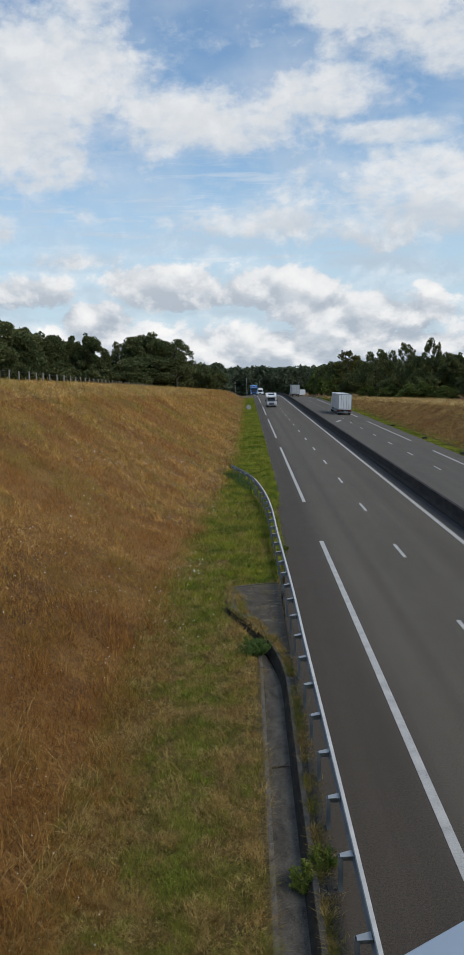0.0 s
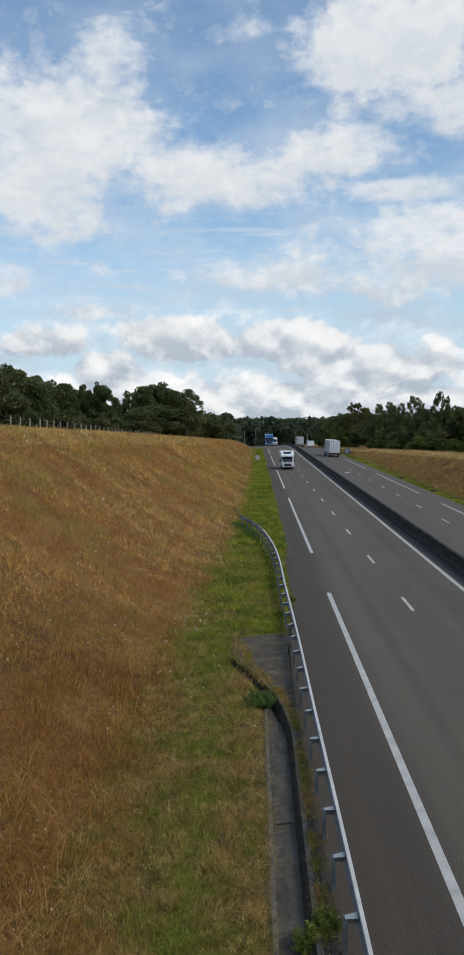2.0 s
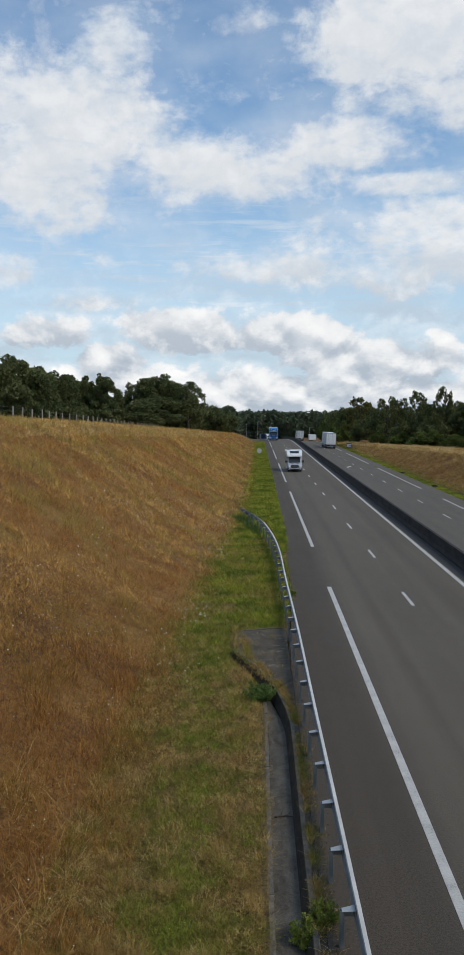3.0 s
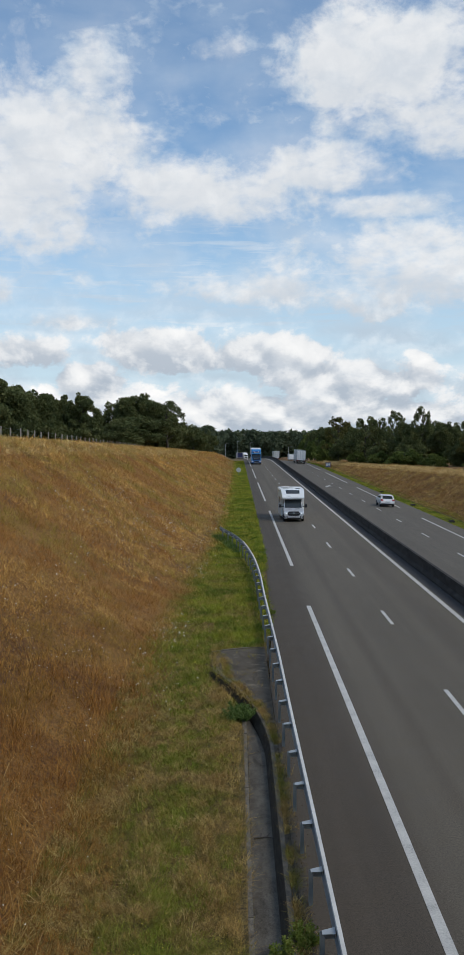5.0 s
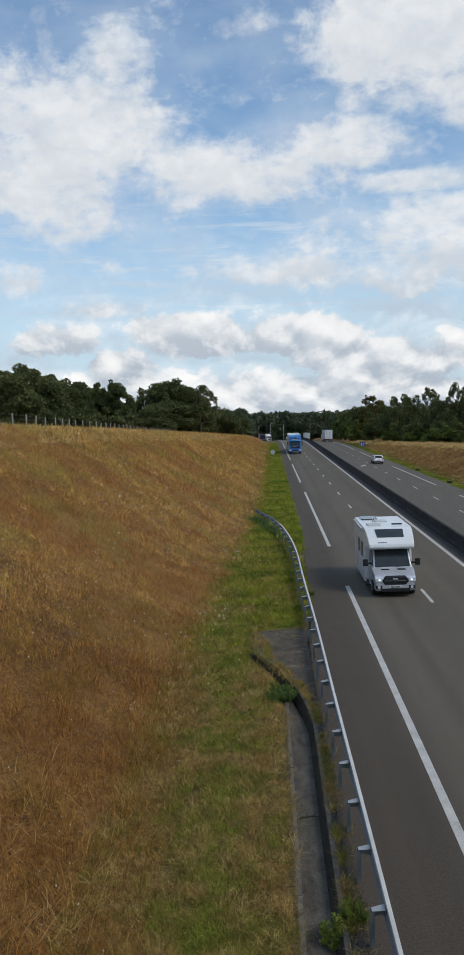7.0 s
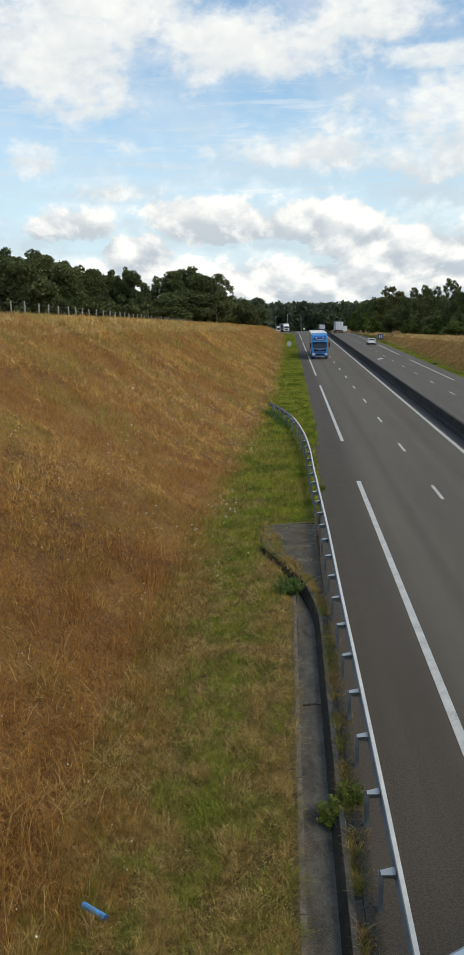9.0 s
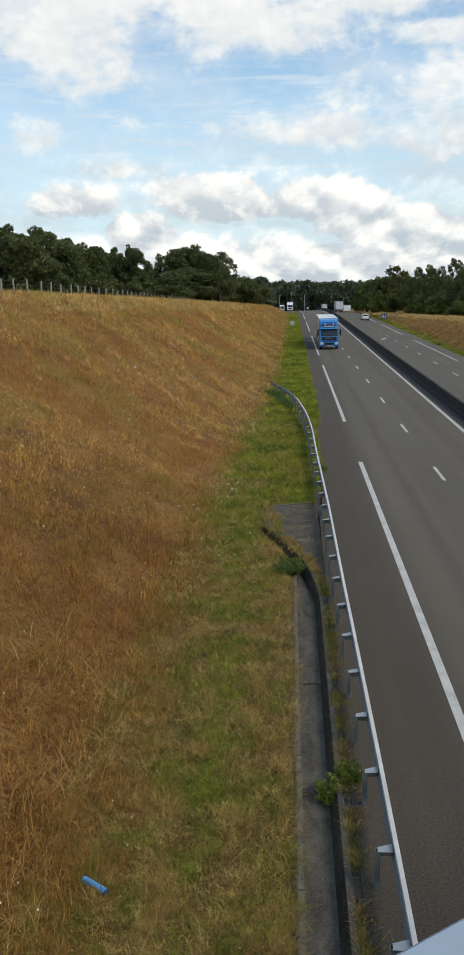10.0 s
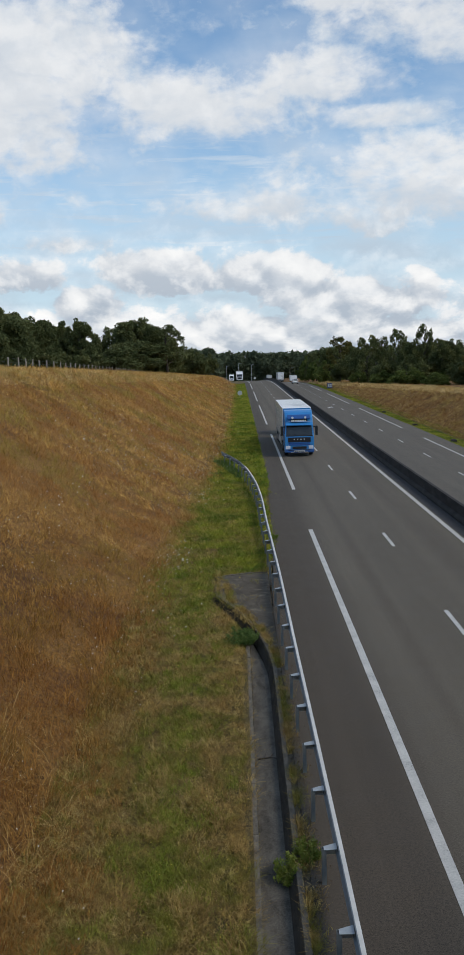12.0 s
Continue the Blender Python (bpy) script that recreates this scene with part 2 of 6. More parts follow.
def pad_mat():
    """Old asphalt apron: blotches, pale silt in drifts, dark cracks."""
    def build(n, b):
        p = n.add("ShaderNodeNewGeometry").outputs["Position"]
        blot = n.noise(p, 1.1, 6, 0.65, 0.6)
        grit = n.noise(p, 30, 4, 0.75)
        f = n.math("ADD", n.math("MULTIPLY", blot, 0.65), n.math("MULTIPLY", grit, 0.35))
        c = n.ramp(f, (0.34, (0.050, 0.041, 0.031)), (0.52, (0.105, 0.087, 0.064)), (0.68, (0.165, 0.138, 0.102)))
        silt = n.range(n.noise(n.stretch(p, 0.5, 1.0, 1), 2.6, 6, 0.7, 1.2), 0.55, 0.66)
        c = n.mix(n.math("MULTIPLY", silt, 0.75), c, (0.27, 0.225, 0.165))
        crack = n.add("ShaderNodeTexVoronoi")
        crack.feature = "DISTANCE_TO_EDGE"
        crack.inputs["Scale"].default_value = 0.75
        warp = n.vmath("ADD", p, n.vmath("MULTIPLY", n.ramp(n.noise(p, 2.5, 4, 0.6), (0.0, 0.0), (1.0, 1.0)), (0.5, 0.5, 0)))
        n.link(warp, crack.inputs["Vector"])
        line = n.range(crack.outputs["Distance"], 0.0, 0.022, 1.0, 0.0)
        n.put(b.inputs["Base Color"], n.mix(n.math("MULTIPLY", line, 0.4), c, (0.018, 0.015, 0.012)))
        b.inputs["Roughness"].default_value = 0.95
        b.inputs["Specular IOR Level"].default_value = 0.2
        bump(n, b, n.math("ADD", f, silt), 0.5, 0.012)
    return material("pad_asphalt", build)


def ground_mat():
    """Soil and thatch: dry straw on the slopes, green on the verges beside the roads."""
    def build(n, b):
        p = n.add("ShaderNodeNewGeometry").outputs["Position"]
        xyz = n.add("ShaderNodeSeparateXYZ")
        n.link(p, xyz.inputs[0])
        x, y, z = xyz.outputs
        big = n.noise(p, 0.16, 5, 0.6, 0.5)
        mid = n.noise(p, 1.1, 5, 0.65)
        fine = n.noise(p, 9, 7, 0.82)
        straw = n.ramp(n.math("ADD", n.math("MULTIPLY", big, 0.6), n.math("MULTIPLY", mid, 0.4)),
                       (0.32, (0.085, 0.036, 0.010)), (0.46, (0.18, 0.082, 0.019)), (0.56, (0.25, 0.125, 0.030)), (0.70, (0.21, 0.125, 0.030)))
        green = n.ramp(n.math("ADD", n.math("MULTIPLY", mid, 0.7), n.math("MULTIPLY", big, 0.3)),
                       (0.34, (0.060, 0.046, 0.013)), (0.5, (0.115, 0.082, 0.023)), (0.66, (0.20, 0.128, 0.042)))
        side = n.math("ADD", x, n.math("MULTIPLY", n.math("SUBTRACT", mid, 0.5), 3.0))
        left = n.range(side, -4.0, -1.6)
        right = n.range(side, 25.6, 23.6)
        verge = n.math("MULTIPLY", n.math("MULTIPLY", left, right), n.range(z, 1.2, 0.3))
        c = n.mix(verge, straw, green)
        n.put(b.inputs["Base Color"], n.mix(1.0, c, n.ramp(fine, (0.36, 0.25), (0.64, 1.75)), "MULTIPLY"))
        b.inputs["Roughness"].default_value = 1.0
        bump(n, b, n.math("ADD", fine, mid), 0.8, 0.08)
    return material("ground_soil", build)


def blade_mat(name, stops, rough=0.75, patch=0.35, translucent=0.25, tints=None, drift=1.0, sorrel=None, clump=0.0, island=0.55, gloss=0.2):
    """Blades and leaves: each island its own tone, with patches over the ground and, if given, two tints in drifts."""
    def build(n, b):
        geo = n.add("ShaderNodeNewGeometry")
        p = geo.outputs["Position"]
        big = n.noise(p, patch, 6, 0.65, 0.6)
        f = n.math("ADD", n.math("MULTIPLY", geo.outputs["Random Per Island"], island), n.math("MULTIPLY", n.range(big, 0.32, 0.68, 0, 1, False), 1 - island))
        c = n.ramp(f, *stops)
        if tints:
            c = n.mix(0.28, c, n.ramp(geo.outputs["Random Per Island"], (0.0, (0.05, 0.03, 0.012)), (0.45, stops[1][1]), (1.0, tuple(min(1, v * 1.12) for v in stops[-1][1]))))
            c = n.mix(n.range(n.noise(p, 0.11 * drift, 6, 0.66, 0.8), 0.45, 0.58, 0.0, 0.78), c, tints[0])
            c = n.mix(n.range(n.noise(n.vmath("ADD", p, (37, 11, 5)), 0.17 * drift, 6, 0.66, 0.8), 0.48, 0.60, 0.0, 0.74), c, tints[1])
        if sorrel:
            # red sorrel and dock among the straw low on the near bank
            xyz = n.add("ShaderNodeSeparateXYZ")
            n.link(p, xyz.inputs[0])
            x = n.math("ADD", xyz.outputs[0], n.math("MULTIPLY", n.math("SUBTRACT", big, 0.5), 7.0))
            here = n.math("MULTIPLY", n.range(x, -11.0, -6.5), n.range(xyz.outputs[1], 48.0, 24.0))
            c = n.mix(n.math("MULTIPLY", here, 0.70), c, n.mix(geo.outputs["Random Per Island"], sorrel[0], sorrel[1]))
        if clump:
            # matted tufts: noise puts bright clumps and the dark shaded gaps into the colour
            tuft = n.math("ADD", n.math("MULTIPLY", n.noise(p, clump, 5, 0.72, 0.3), 0.65), n.math("MULTIPLY", n.noise(p, clump * 0.24, 4, 0.6, 0.4), 0.35))
            c = n.mix(1.0, c, n.ramp(tuft, (0.36, (0.46, 0.44, 0.38)), (0.46, (0.95, 0.97, 0.90)), (0.58, (1.34, 1.42, 1.30)), (0.68, (1.70, 1.82, 1.70))), "MULTIPLY")
        n.put(b.inputs["Base Color"], c)
        b.inputs["Roughness"].default_value = rough
        b.inputs["Specular IOR Level"].default_value = gloss
        t = n.add("ShaderNodeBsdfTranslucent")
        n.put(t.inputs[0], c)
        mx = n.add("ShaderNodeMixShader")
        mx.inputs[0].default_value = translucent
        n.link(b.outputs[0], mx.inputs[1])
        n.link(t.outputs[0], mx.inputs[2])
        out = [q for q in n.t.nodes if q.type == "OUTPUT_MATERIAL"][0]
        n.link(mx.outputs[0], out.inputs[0])
    return material(name, build)


def glass_mat(name, tint, rough=0.05):
    def build(n, b):
        p = n.add("ShaderNodeTexCoord").outputs["Object"]
        n.put(b.inputs["Base Color"], n.ramp(n.noise(p, 1.5, 3), (0.3, tuple(v * 0.7 for v in tint)), (0.7, tint)))
        b.inputs["Roughness"].default_value = rough
        b.inputs["Specular IOR Level"].default_value = 0.5
    return material(name, build)


def glow_mat(name, colour, strength):
    def build(n, b):
        n.put(b.inputs["Base Color"], colour)
        n.put(b.inputs["Emission Color"], colour)
        b.inputs["Emission Strength"].default_value = strength
        b.inputs["Roughness"].default_value = 0.2
    return material(name, build)


ASPHALT = asphalt_mat("asphalt", (0.123, 0.1015, 0.0740), (0.081, 0.064, 0.046), True)
ASPHALT_FAR = asphalt_mat("asphalt_opposite", (0.124, 0.1050, 0.080), (0.07, 0.06, 0.05))
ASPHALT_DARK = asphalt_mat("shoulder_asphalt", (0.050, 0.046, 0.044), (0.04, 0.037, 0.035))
PAINT = paint_mat()
GROUND = ground_mat()
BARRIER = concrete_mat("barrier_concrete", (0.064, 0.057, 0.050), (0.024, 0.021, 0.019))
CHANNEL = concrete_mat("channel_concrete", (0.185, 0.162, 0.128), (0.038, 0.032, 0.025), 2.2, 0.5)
# kerb face: damp stains, with the shade of its sunless side in the colour too
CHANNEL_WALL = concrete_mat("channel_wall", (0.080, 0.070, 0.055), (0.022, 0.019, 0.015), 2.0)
PAD = pad_mat()
DECK = concrete_mat("bridge_concrete", (0.36, 0.35, 0.33), (0.20, 0.19, 0.18))
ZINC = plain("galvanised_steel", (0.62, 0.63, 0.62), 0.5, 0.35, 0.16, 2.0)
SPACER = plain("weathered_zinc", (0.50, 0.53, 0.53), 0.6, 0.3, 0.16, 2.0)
# rail lip: pale because the reflected sky is put into the colour
SKYLIT_LIP = plain("skylit_zinc", (0.74, 0.70, 0.63), 0.6, 0.1, 0.12, 2.0)
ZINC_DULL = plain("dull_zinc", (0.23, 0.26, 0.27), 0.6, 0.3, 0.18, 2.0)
STRAW = blade_mat("dry_grass_blades", [(0.10, (0.20, 0.084, 0.022)), (0.35, (0.46, 0.228, 0.058)), (0.6, (0.74, 0.41, 0.115)), (0.85, (0.90, 0.59, 0.22))], tints=[(0.37, 0.155, 0.046), (0.36, 0.28, 0.062)], patch=0.9, drift=1.35, sorrel=[(0.17, 0.065, 0.018), (0.42, 0.20, 0.045)], clump=6.0)
STRAW_PALE = blade_mat("bleached_grass_blades", [(0.10, (0.40, 0.25, 0.10)), (0.5, (0.66, 0.45, 0.20)), (0.9, (0.86, 0.66, 0.36))], patch=0.4, translucent=0.25, clump=3.0)
STRAW_BROWN = blade_mat("brown_grass_blades", [(0.10, (0.20, 0.095, 0.030)), (0.4, (0.40, 0.225, 0.078)), (0.7, (0.58, 0.36, 0.14)), (0.9, (0.74, 0.52, 0.25))], patch=0.3, tints=[(0.36, 0.175, 0.060), (0.50, 0.33, 0.11)], drift=1.6, clump=2.2)
GREEN = blade_mat("verge_grass_blades", [(0.10, (0.115, 0.078, 0.020)), (0.38, (0.275, 0.182, 0.052)), (0.62, (0.46, 0.305, 0.104)), (0.9, (0.72, 0.51, 0.22))], patch=2.2, tints=[(0.19, 0.190, 0.028), (0.42, 0.255, 0.092)], drift=6.0, clump=8.0)
LUSH = blade_mat("lush_grass_blades", [(0.10, (0.085, 0.125, 0.012)), (0.5, (0.255, 0.290, 0.026)), (0.9, (0.45, 0.42, 0.060))], patch=0.5, tints=[(0.072, 0.135, 0.014), (0.38, 0.325, 0.055)], drift=4.0, clump=5.0)
TUSSOCK = blade_mat("tussock_blades", [(0.10, (0.075, 0.105, 0.014)), (0.5, (0.24, 0.29, 0.030)), (0.9, (0.48, 0.47, 0.085))], patch=1.5)
LEAF = blade_mat("oak_leaves", [(0.10, (0.072, 0.088, 0.037)), (0.5, (0.120, 0.136, 0.053)), (0.9, (0.185, 0.188, 0.074))], 0.6, 0.25, 0.35, island=0.22, gloss=0.05)
LEAF_LIGHT = blade_mat("young_leaves", [(0.10, (0.068, 0.094, 0.026)), (0.5, (0.125, 0.155, 0.040)), (0.9, (0.20, 0.225, 0.065))], 0.6, 0.25, 0.35, island=0.22, gloss=0.05)
LEAF_WARM = blade_mat("dry_oak_leaves", [(0.10, (0.065, 0.066, 0.022)), (0.5, (0.12, 0.115, 0.034)), (0.9, (0.20, 0.165, 0.05))], 0.6, 0.25, 0.35, island=0.22, gloss=0.05)
# distant haze is put into these leaf colours: paler, with more blue
LEAF_FAR = blade_mat("hazed_forest_leaves", [(0.10, (0.080, 0.102, 0.062)), (0.5, (0.115, 0.138, 0.080)), (0.9, (0.16, 0.18, 0.10))], 0.7, 0.05, 0.3, island=0.22, gloss=0.05)
BARK = plain("bark", (0.085, 0.068, 0.052), 0.95, 0, 0.25, 4, 0, 0.6)
POST_WOOD = plain("weathered_wood", (0.34, 0.295, 0.24), 0.9, 0, 0.2, 5, 0, 0.5)
PETAL = plain("white_petals", (0.80, 0.74, 0.60), 0.8, 0, 0.05)
PETAL_YELLOW = plain("yellow_petals", (0.70, 0.55, 0.06), 0.8, 0, 0.08)
WHITE = plain("white_paint", (0.83, 0.825, 0.80), 0.35, 0, 0.05, 1.2, 0.3)
WHITE_DIRTY = plain("grimy_white_panel", (0.60, 0.60, 0.57), 0.55, 0, 0.12, 1.0)
SILVER = plain("silver_paint", (0.58, 0.59, 0.61), 0.3, 0.3, 0.05, 1.5, 0.4)
BLUE = plain("blue_paint", (0.030, 0.235, 0.56), 0.35, 0, 0.10, 1.5, 0.25)
BLUE_DARK = plain("deep_blue_paint", (0.014, 0.085, 0.29), 0.4, 0, 0.1, 2, 0.2)
BLACK = plain("black_plastic", (0.010, 0.010, 0.011), 0.7, 0, 0.1, 4)
RUBBER = plain("tyre_rubber", (0.025, 0.025, 0.026), 0.9, 0, 0.15, 6)
RIM = plain("wheel_alloy", (0.42, 0.43, 0.44), 0.4, 0.6, 0.12, 4)
CHROME = plain("chrome", (0.7, 0.7, 0.72), 0.2, 0.9, 0.05)
GLASS = glass_mat("dark_glass", (0.040, 0.046, 0.046))
LAMP_CLEAR = plain("clear_lamp", (0.72, 0.74, 0.78), 0.15, 0.1, 0.04)
LAMP_ON = glow_mat("lit_headlamp", (0.9, 0.9, 0.86), 0.7)
LAMP_RED = plain("red_lamp", (0.36, 0.02, 0.018), 0.2, 0, 0.05)
SIGN_GREY = plain("sign_back_grey", (0.52, 0.53, 0.52), 0.6, 0.1, 0.08)
SIGN_BLUE = plain("sign_blue", (0.03, 0.07, 0.26), 0.4, 0, 0.06)
CAN_BLUE = plain("blue_tin", (0.085, 0.38, 0.80), 0.35, 0, 0.12, 6)
PLATE = plain("plate_white", (0.75, 0.75, 0.70), 0.5)


# ---- helpers for building ----
def part(name, bm, mat, parent=None, label="", smooth=False):
    me = bpy.data.meshes.new(name)
    bmesh.ops.recalc_face_normals(bm, faces=bm.faces)
    bm.to_mesh(me)
    bm.free()
    me.materials.append(mat)
    if smooth:
        me.shade_smooth()
    ob = new(name, me)
    if parent is not None:
        ob.parent = parent
    return tagged(ob, label)


def shared(name, like, parent, m):
    """Another object on the mesh of an alike part."""
    ob = new(name, like.data)
    ob.parent = parent
    ob.matrix_basis = m
    return ob


def thing(name, label, category, group="", kind="", at=(0, 0, 0)):
    ob = new(name)
    ob.location = at
    return tagged(ob, label, category, group, kind)


def bevelled(bm, width, seg=2):
    if width:
        bmesh.ops.bevel(bm, geom=list(bm.edges), offset=width, segments=seg, affect="EDGES", profile=0.6, clamp_overlap=True)
    return bm


def box(x0, x1, y0, y1, z0, z1, bev=0.0, seg=2, bm=None):
    one = bmesh.new()
    bmesh.ops.create_cube(one, size=1)
    for v in one.verts:
        v.co = Vector(((x0 + x1) / 2 + v.co.x * (x1 - x0), (y0 + y1) / 2 + v.co.y * (y1 - y0), (z0 + z1) / 2 + v.co.z * (z1 - z0)))
    bevelled(one, bev, seg)
    return joined(bm, one)


def joined(bm, one):
    if bm is None:
        return one
    tmp = bpy.data.meshes.new("tmp")
    one.to_mesh(tmp)
    one.free()
    bm.from_mesh(tmp)
    bpy.data.meshes.remove(tmp)
    return bm


def prism(prof, half, bev=0.0, seg=2, taper=None, bm=None):
    """A side outline (y, z) drawn out across x to +-half; taper(y, z) scales the half width."""
    one = bmesh.new()
    k = taper or (lambda y, z: 1.0)
    a = [one.verts.new((-half * k(y, z), y, z)) for y, z in prof]
    b = [one.verts.new((half * k(y, z), y, z)) for y, z in prof]
    one.faces.new(a)
    one.faces.new(b[::-1])
    for i in range(len(prof)):
        j = (i + 1) % len(prof)
        one.faces.new((a[i], b[i], b[j], a[j]))
    bmesh.ops.recalc_face_normals(one, faces=one.faces)
    bevelled(one, bev, seg)
    return joined(bm, one)


def slab(corners, thick, bev=0.0, bm=None):
    """A flat plate with the given corners, drawn out along its normal."""
    one = bmesh.new()
    c = [Vector(q) for q in corners]
    nrm = (c[1] - c[0]).cross(c[2] - c[0]).normalized() * thick
    a = [one.verts.new(q) for q in c]
    b = [one.verts.new(q + nrm) for q in c]
    one.faces.new(a)
    one.faces.new(b[::-1])
    for i in range(len(c)):
        j = (i + 1) % len(c)
        one.faces.new((a[i], b[i], b[j], a[j]))
    bmesh.ops.recalc_face_normals(one, faces=one.faces)
    bevelled(one, bev, 1)
    return joined(bm, one)


def rod(p, q, r0, r1=None, sides=8, bm=None):
    """A tapered round bar from p to q."""
    one = bm if bm is not None else bmesh.new()
    p, q = Vector(p), Vector(q)
    r1 = r0 if r1 is None else r1
    turn = (q - p).to_track_quat("Z", "Y").to_matrix()
    rings = []
    for c, r in ((p, r0), (q, r1)):
        rings.append([one.verts.new(c + turn @ Vector((math.cos(a) * r, math.sin(a) * r, 0))) for a in [2 * math.pi * i / sides for i in range(sides)]])
    for i in range(sides):
        j = (i + 1) % sides
        one.faces.new((rings[0][i], rings[0][j], rings[1][j], rings[1][i]))
    one.faces.new(rings[0][::-1])
    one.faces.new(rings[1])
    return one


def mesh_of(name, verts, faces, mat, parent=None, smooth=False):
    me = bpy.data.meshes.new(name)
    me.from_pydata(verts, [], faces)
    me.materials.append(mat)
    if smooth:
        me.shade_smooth()
    ob = new(name, me)
    if parent is not None:
        ob.parent = parent
    return ob


def soup(name, verts, size, mat):
    """A mesh of many loose faces of `size` corners each, from an array of corners."""
    verts = np.asarray(verts, dtype=np.float32).reshape(-1, 3)
    count = len(verts) // size
    me = bpy.data.meshes.new(name)
    me.vertices.add(len(verts))
    me.vertices.foreach_set("co", verts.ravel())
    me.loops.add(len(verts))
    me.loops.foreach_set("vertex_index", np.arange(len(verts), dtype=np.int32))
    me.polygons.add(count)
    me.polygons.foreach_set("loop_start", np.arange(0, len(verts), size, dtype=np.int32))
    me.update(calc_edges=True)
    me.materials.append(mat)
    return new(name, me)


# ---- the lie of the land ----
def dip(y):
    """The road tops a crest and falls away beyond it."""
    if y < 230:
        return 0.0
    return -1.78e-4 * (y - 230) ** 2 if y < 328 else -1.71 - 0.035 * (min(y, 640) - 328)


def ease(v, a, b):
    k = min(1, max(0, (v - a) / (b - a)))
    return k * k * (3 - 2 * k)


def bend(y):
    """The carriageway swings a little to the west past the crest."""
    return -4.0 * ease(y, 265, 390) - 0.0004 * max(0, min(y, 640) - 400) ** 2


def lerp_table(v, table):
    for (a, p), (b, q) in zip(table, table[1:]):
        if v <= b:
            return p + (q - p) * max(0, (v - a)) / (b - a)
    return table[-1][1]


def edge_left(y):
    return lerp_table(y, [(-40, 1.12), (34, 1.12), (40, 1.55), (60, 1.95), (700, 1.95)]) + bend(y)


def foot_left(y):
    return lerp_table(y, [(0, -3.1), (36, -3.1), (54, -2.0), (88, -0.95), (160, -0.4), (400, -0.4)]) + bend(y)


def top_left(y):
    return max(8.48 - 0.0312 * max(0, y - 58), dip(y) + 0.2)


def top_right(y):
    return max(3.45 - 0.0255 * max(0, y - 95), dip(y) - 0.9)


def right_level(x):
    return -0.57 - 0.05 * (x - 13)


def soft_min(a, b, k):
    h = max(0, k - abs(a - b)) / k
    return min(a, b) - h * h * k * 0.25


KERB_Y = (24.3, 25.4, 26.3, 27.2, 28.2, 29.1, 30.65, 31.6, 34.5)      # the grass side of the curved kerb
KERB_X = (0.87, 0.78, 0.66, 0.52, 0.29, 0.05, -0.48, -0.92, -1.0)


def hollow(x, y):
    """Depth of the washed-out hollow at the foot of the curved kerb."""
    if not 26.0 < y < 32.4:
        return 0.0
    away = lerp_table(y, list(zip(KERB_Y, KERB_X))) - x
    return 0.22 * ease(away, 0.75, 0.25) * ease(y, 32.4, 30.8) if away > -0.2 else 0.22


def land(x, y):
    d = dip(y)
    if x < 2.2:
        f = foot_left(y)
        e = edge_left(y)
        verge = -0.12 + 0.10 * ease(x, e - 1.2, e - 0.2) * ease(y, 34, 38) - 0.30 * ease(x, e + 0.06, e + 0.2)
        if y < 34 and x > 0.16:
            verge = -0.55
        if x >= f:
            z = d + verge - hollow(x, y)
        else:
            rise = 0.62 * ((f - x) - 1.3 * (1 - math.exp(-(f - x) / 1.3)))
            z = soft_min(d + verge + rise, top_left(y), 0.9)
        if x < f - 0.3:
            z += 0.10 * (noise.noise((x * 0.35, y * 0.35, 0)) + 0.5 * noise.noise((x, y, 4)))
            if x < -25:
                z += 0.4 * noise.noise((x * 0.03, y * 0.03, 2))
        return z
    if x < 22.2:
        return d - 0.45 - 0.05 * max(0, x - 12) - (0.55 if x > 12 else 0)
    v = right_level(x) if x < 24.3 else right_level(24.3)
    z = d + v - 0.04
    if x > 24.3:
        z = soft_min(z + 0.6 * (x - 24.3), top_right(y), 0.8)
        z += 0.10 * (noise.noise((x * 0.35, y * 0.35, 7)) + 0.5 * noise.noise((x, y, 9)))
    return z


# ---- ground, roads, bridge ----
def steps(*spans):
    out = []
    for a, b, s in spans:
        out += list(np.arange(a, b, s))
    return out + [spans[-1][1]]


def build_ground():
    xs = steps((-1500, -200, 260), (-200, -40, 16), (-40, -20, 2), (-20, -0.4, 0.4), (-0.4, 0.12, 0.26), (0.12, 0.19, 0.035), (0.19, 1.0, 0.4), (1.0, 2.2, 0.08), (2.2, 2.4, 0.2), (2.4, 22.0, 4.9), (22.0, 36, 0.5), (36, 60, 3), (60, 220, 20), (220, 1500, 256))
    ys = steps((-60, 0, 6), (0, 60, 0.8), (60, 120, 1.6), (120, 330, 4), (330, 700, 20), (700, 2600, 190))
    verts = [(x, y, land(x, y)) for y in ys for x in xs]
    nx = len(xs)
    faces = [(r * nx + c, r * nx + c + 1, (r + 1) * nx + c + 1, (r + 1) * nx + c) for r in range(len(ys) - 1) for c in range(nx - 1)]
    tagged(mesh_of("ground", verts, faces, GROUND, smooth=True), "dry golden grassland cut by a motorway, green along the verges", "ground", kind="structure")


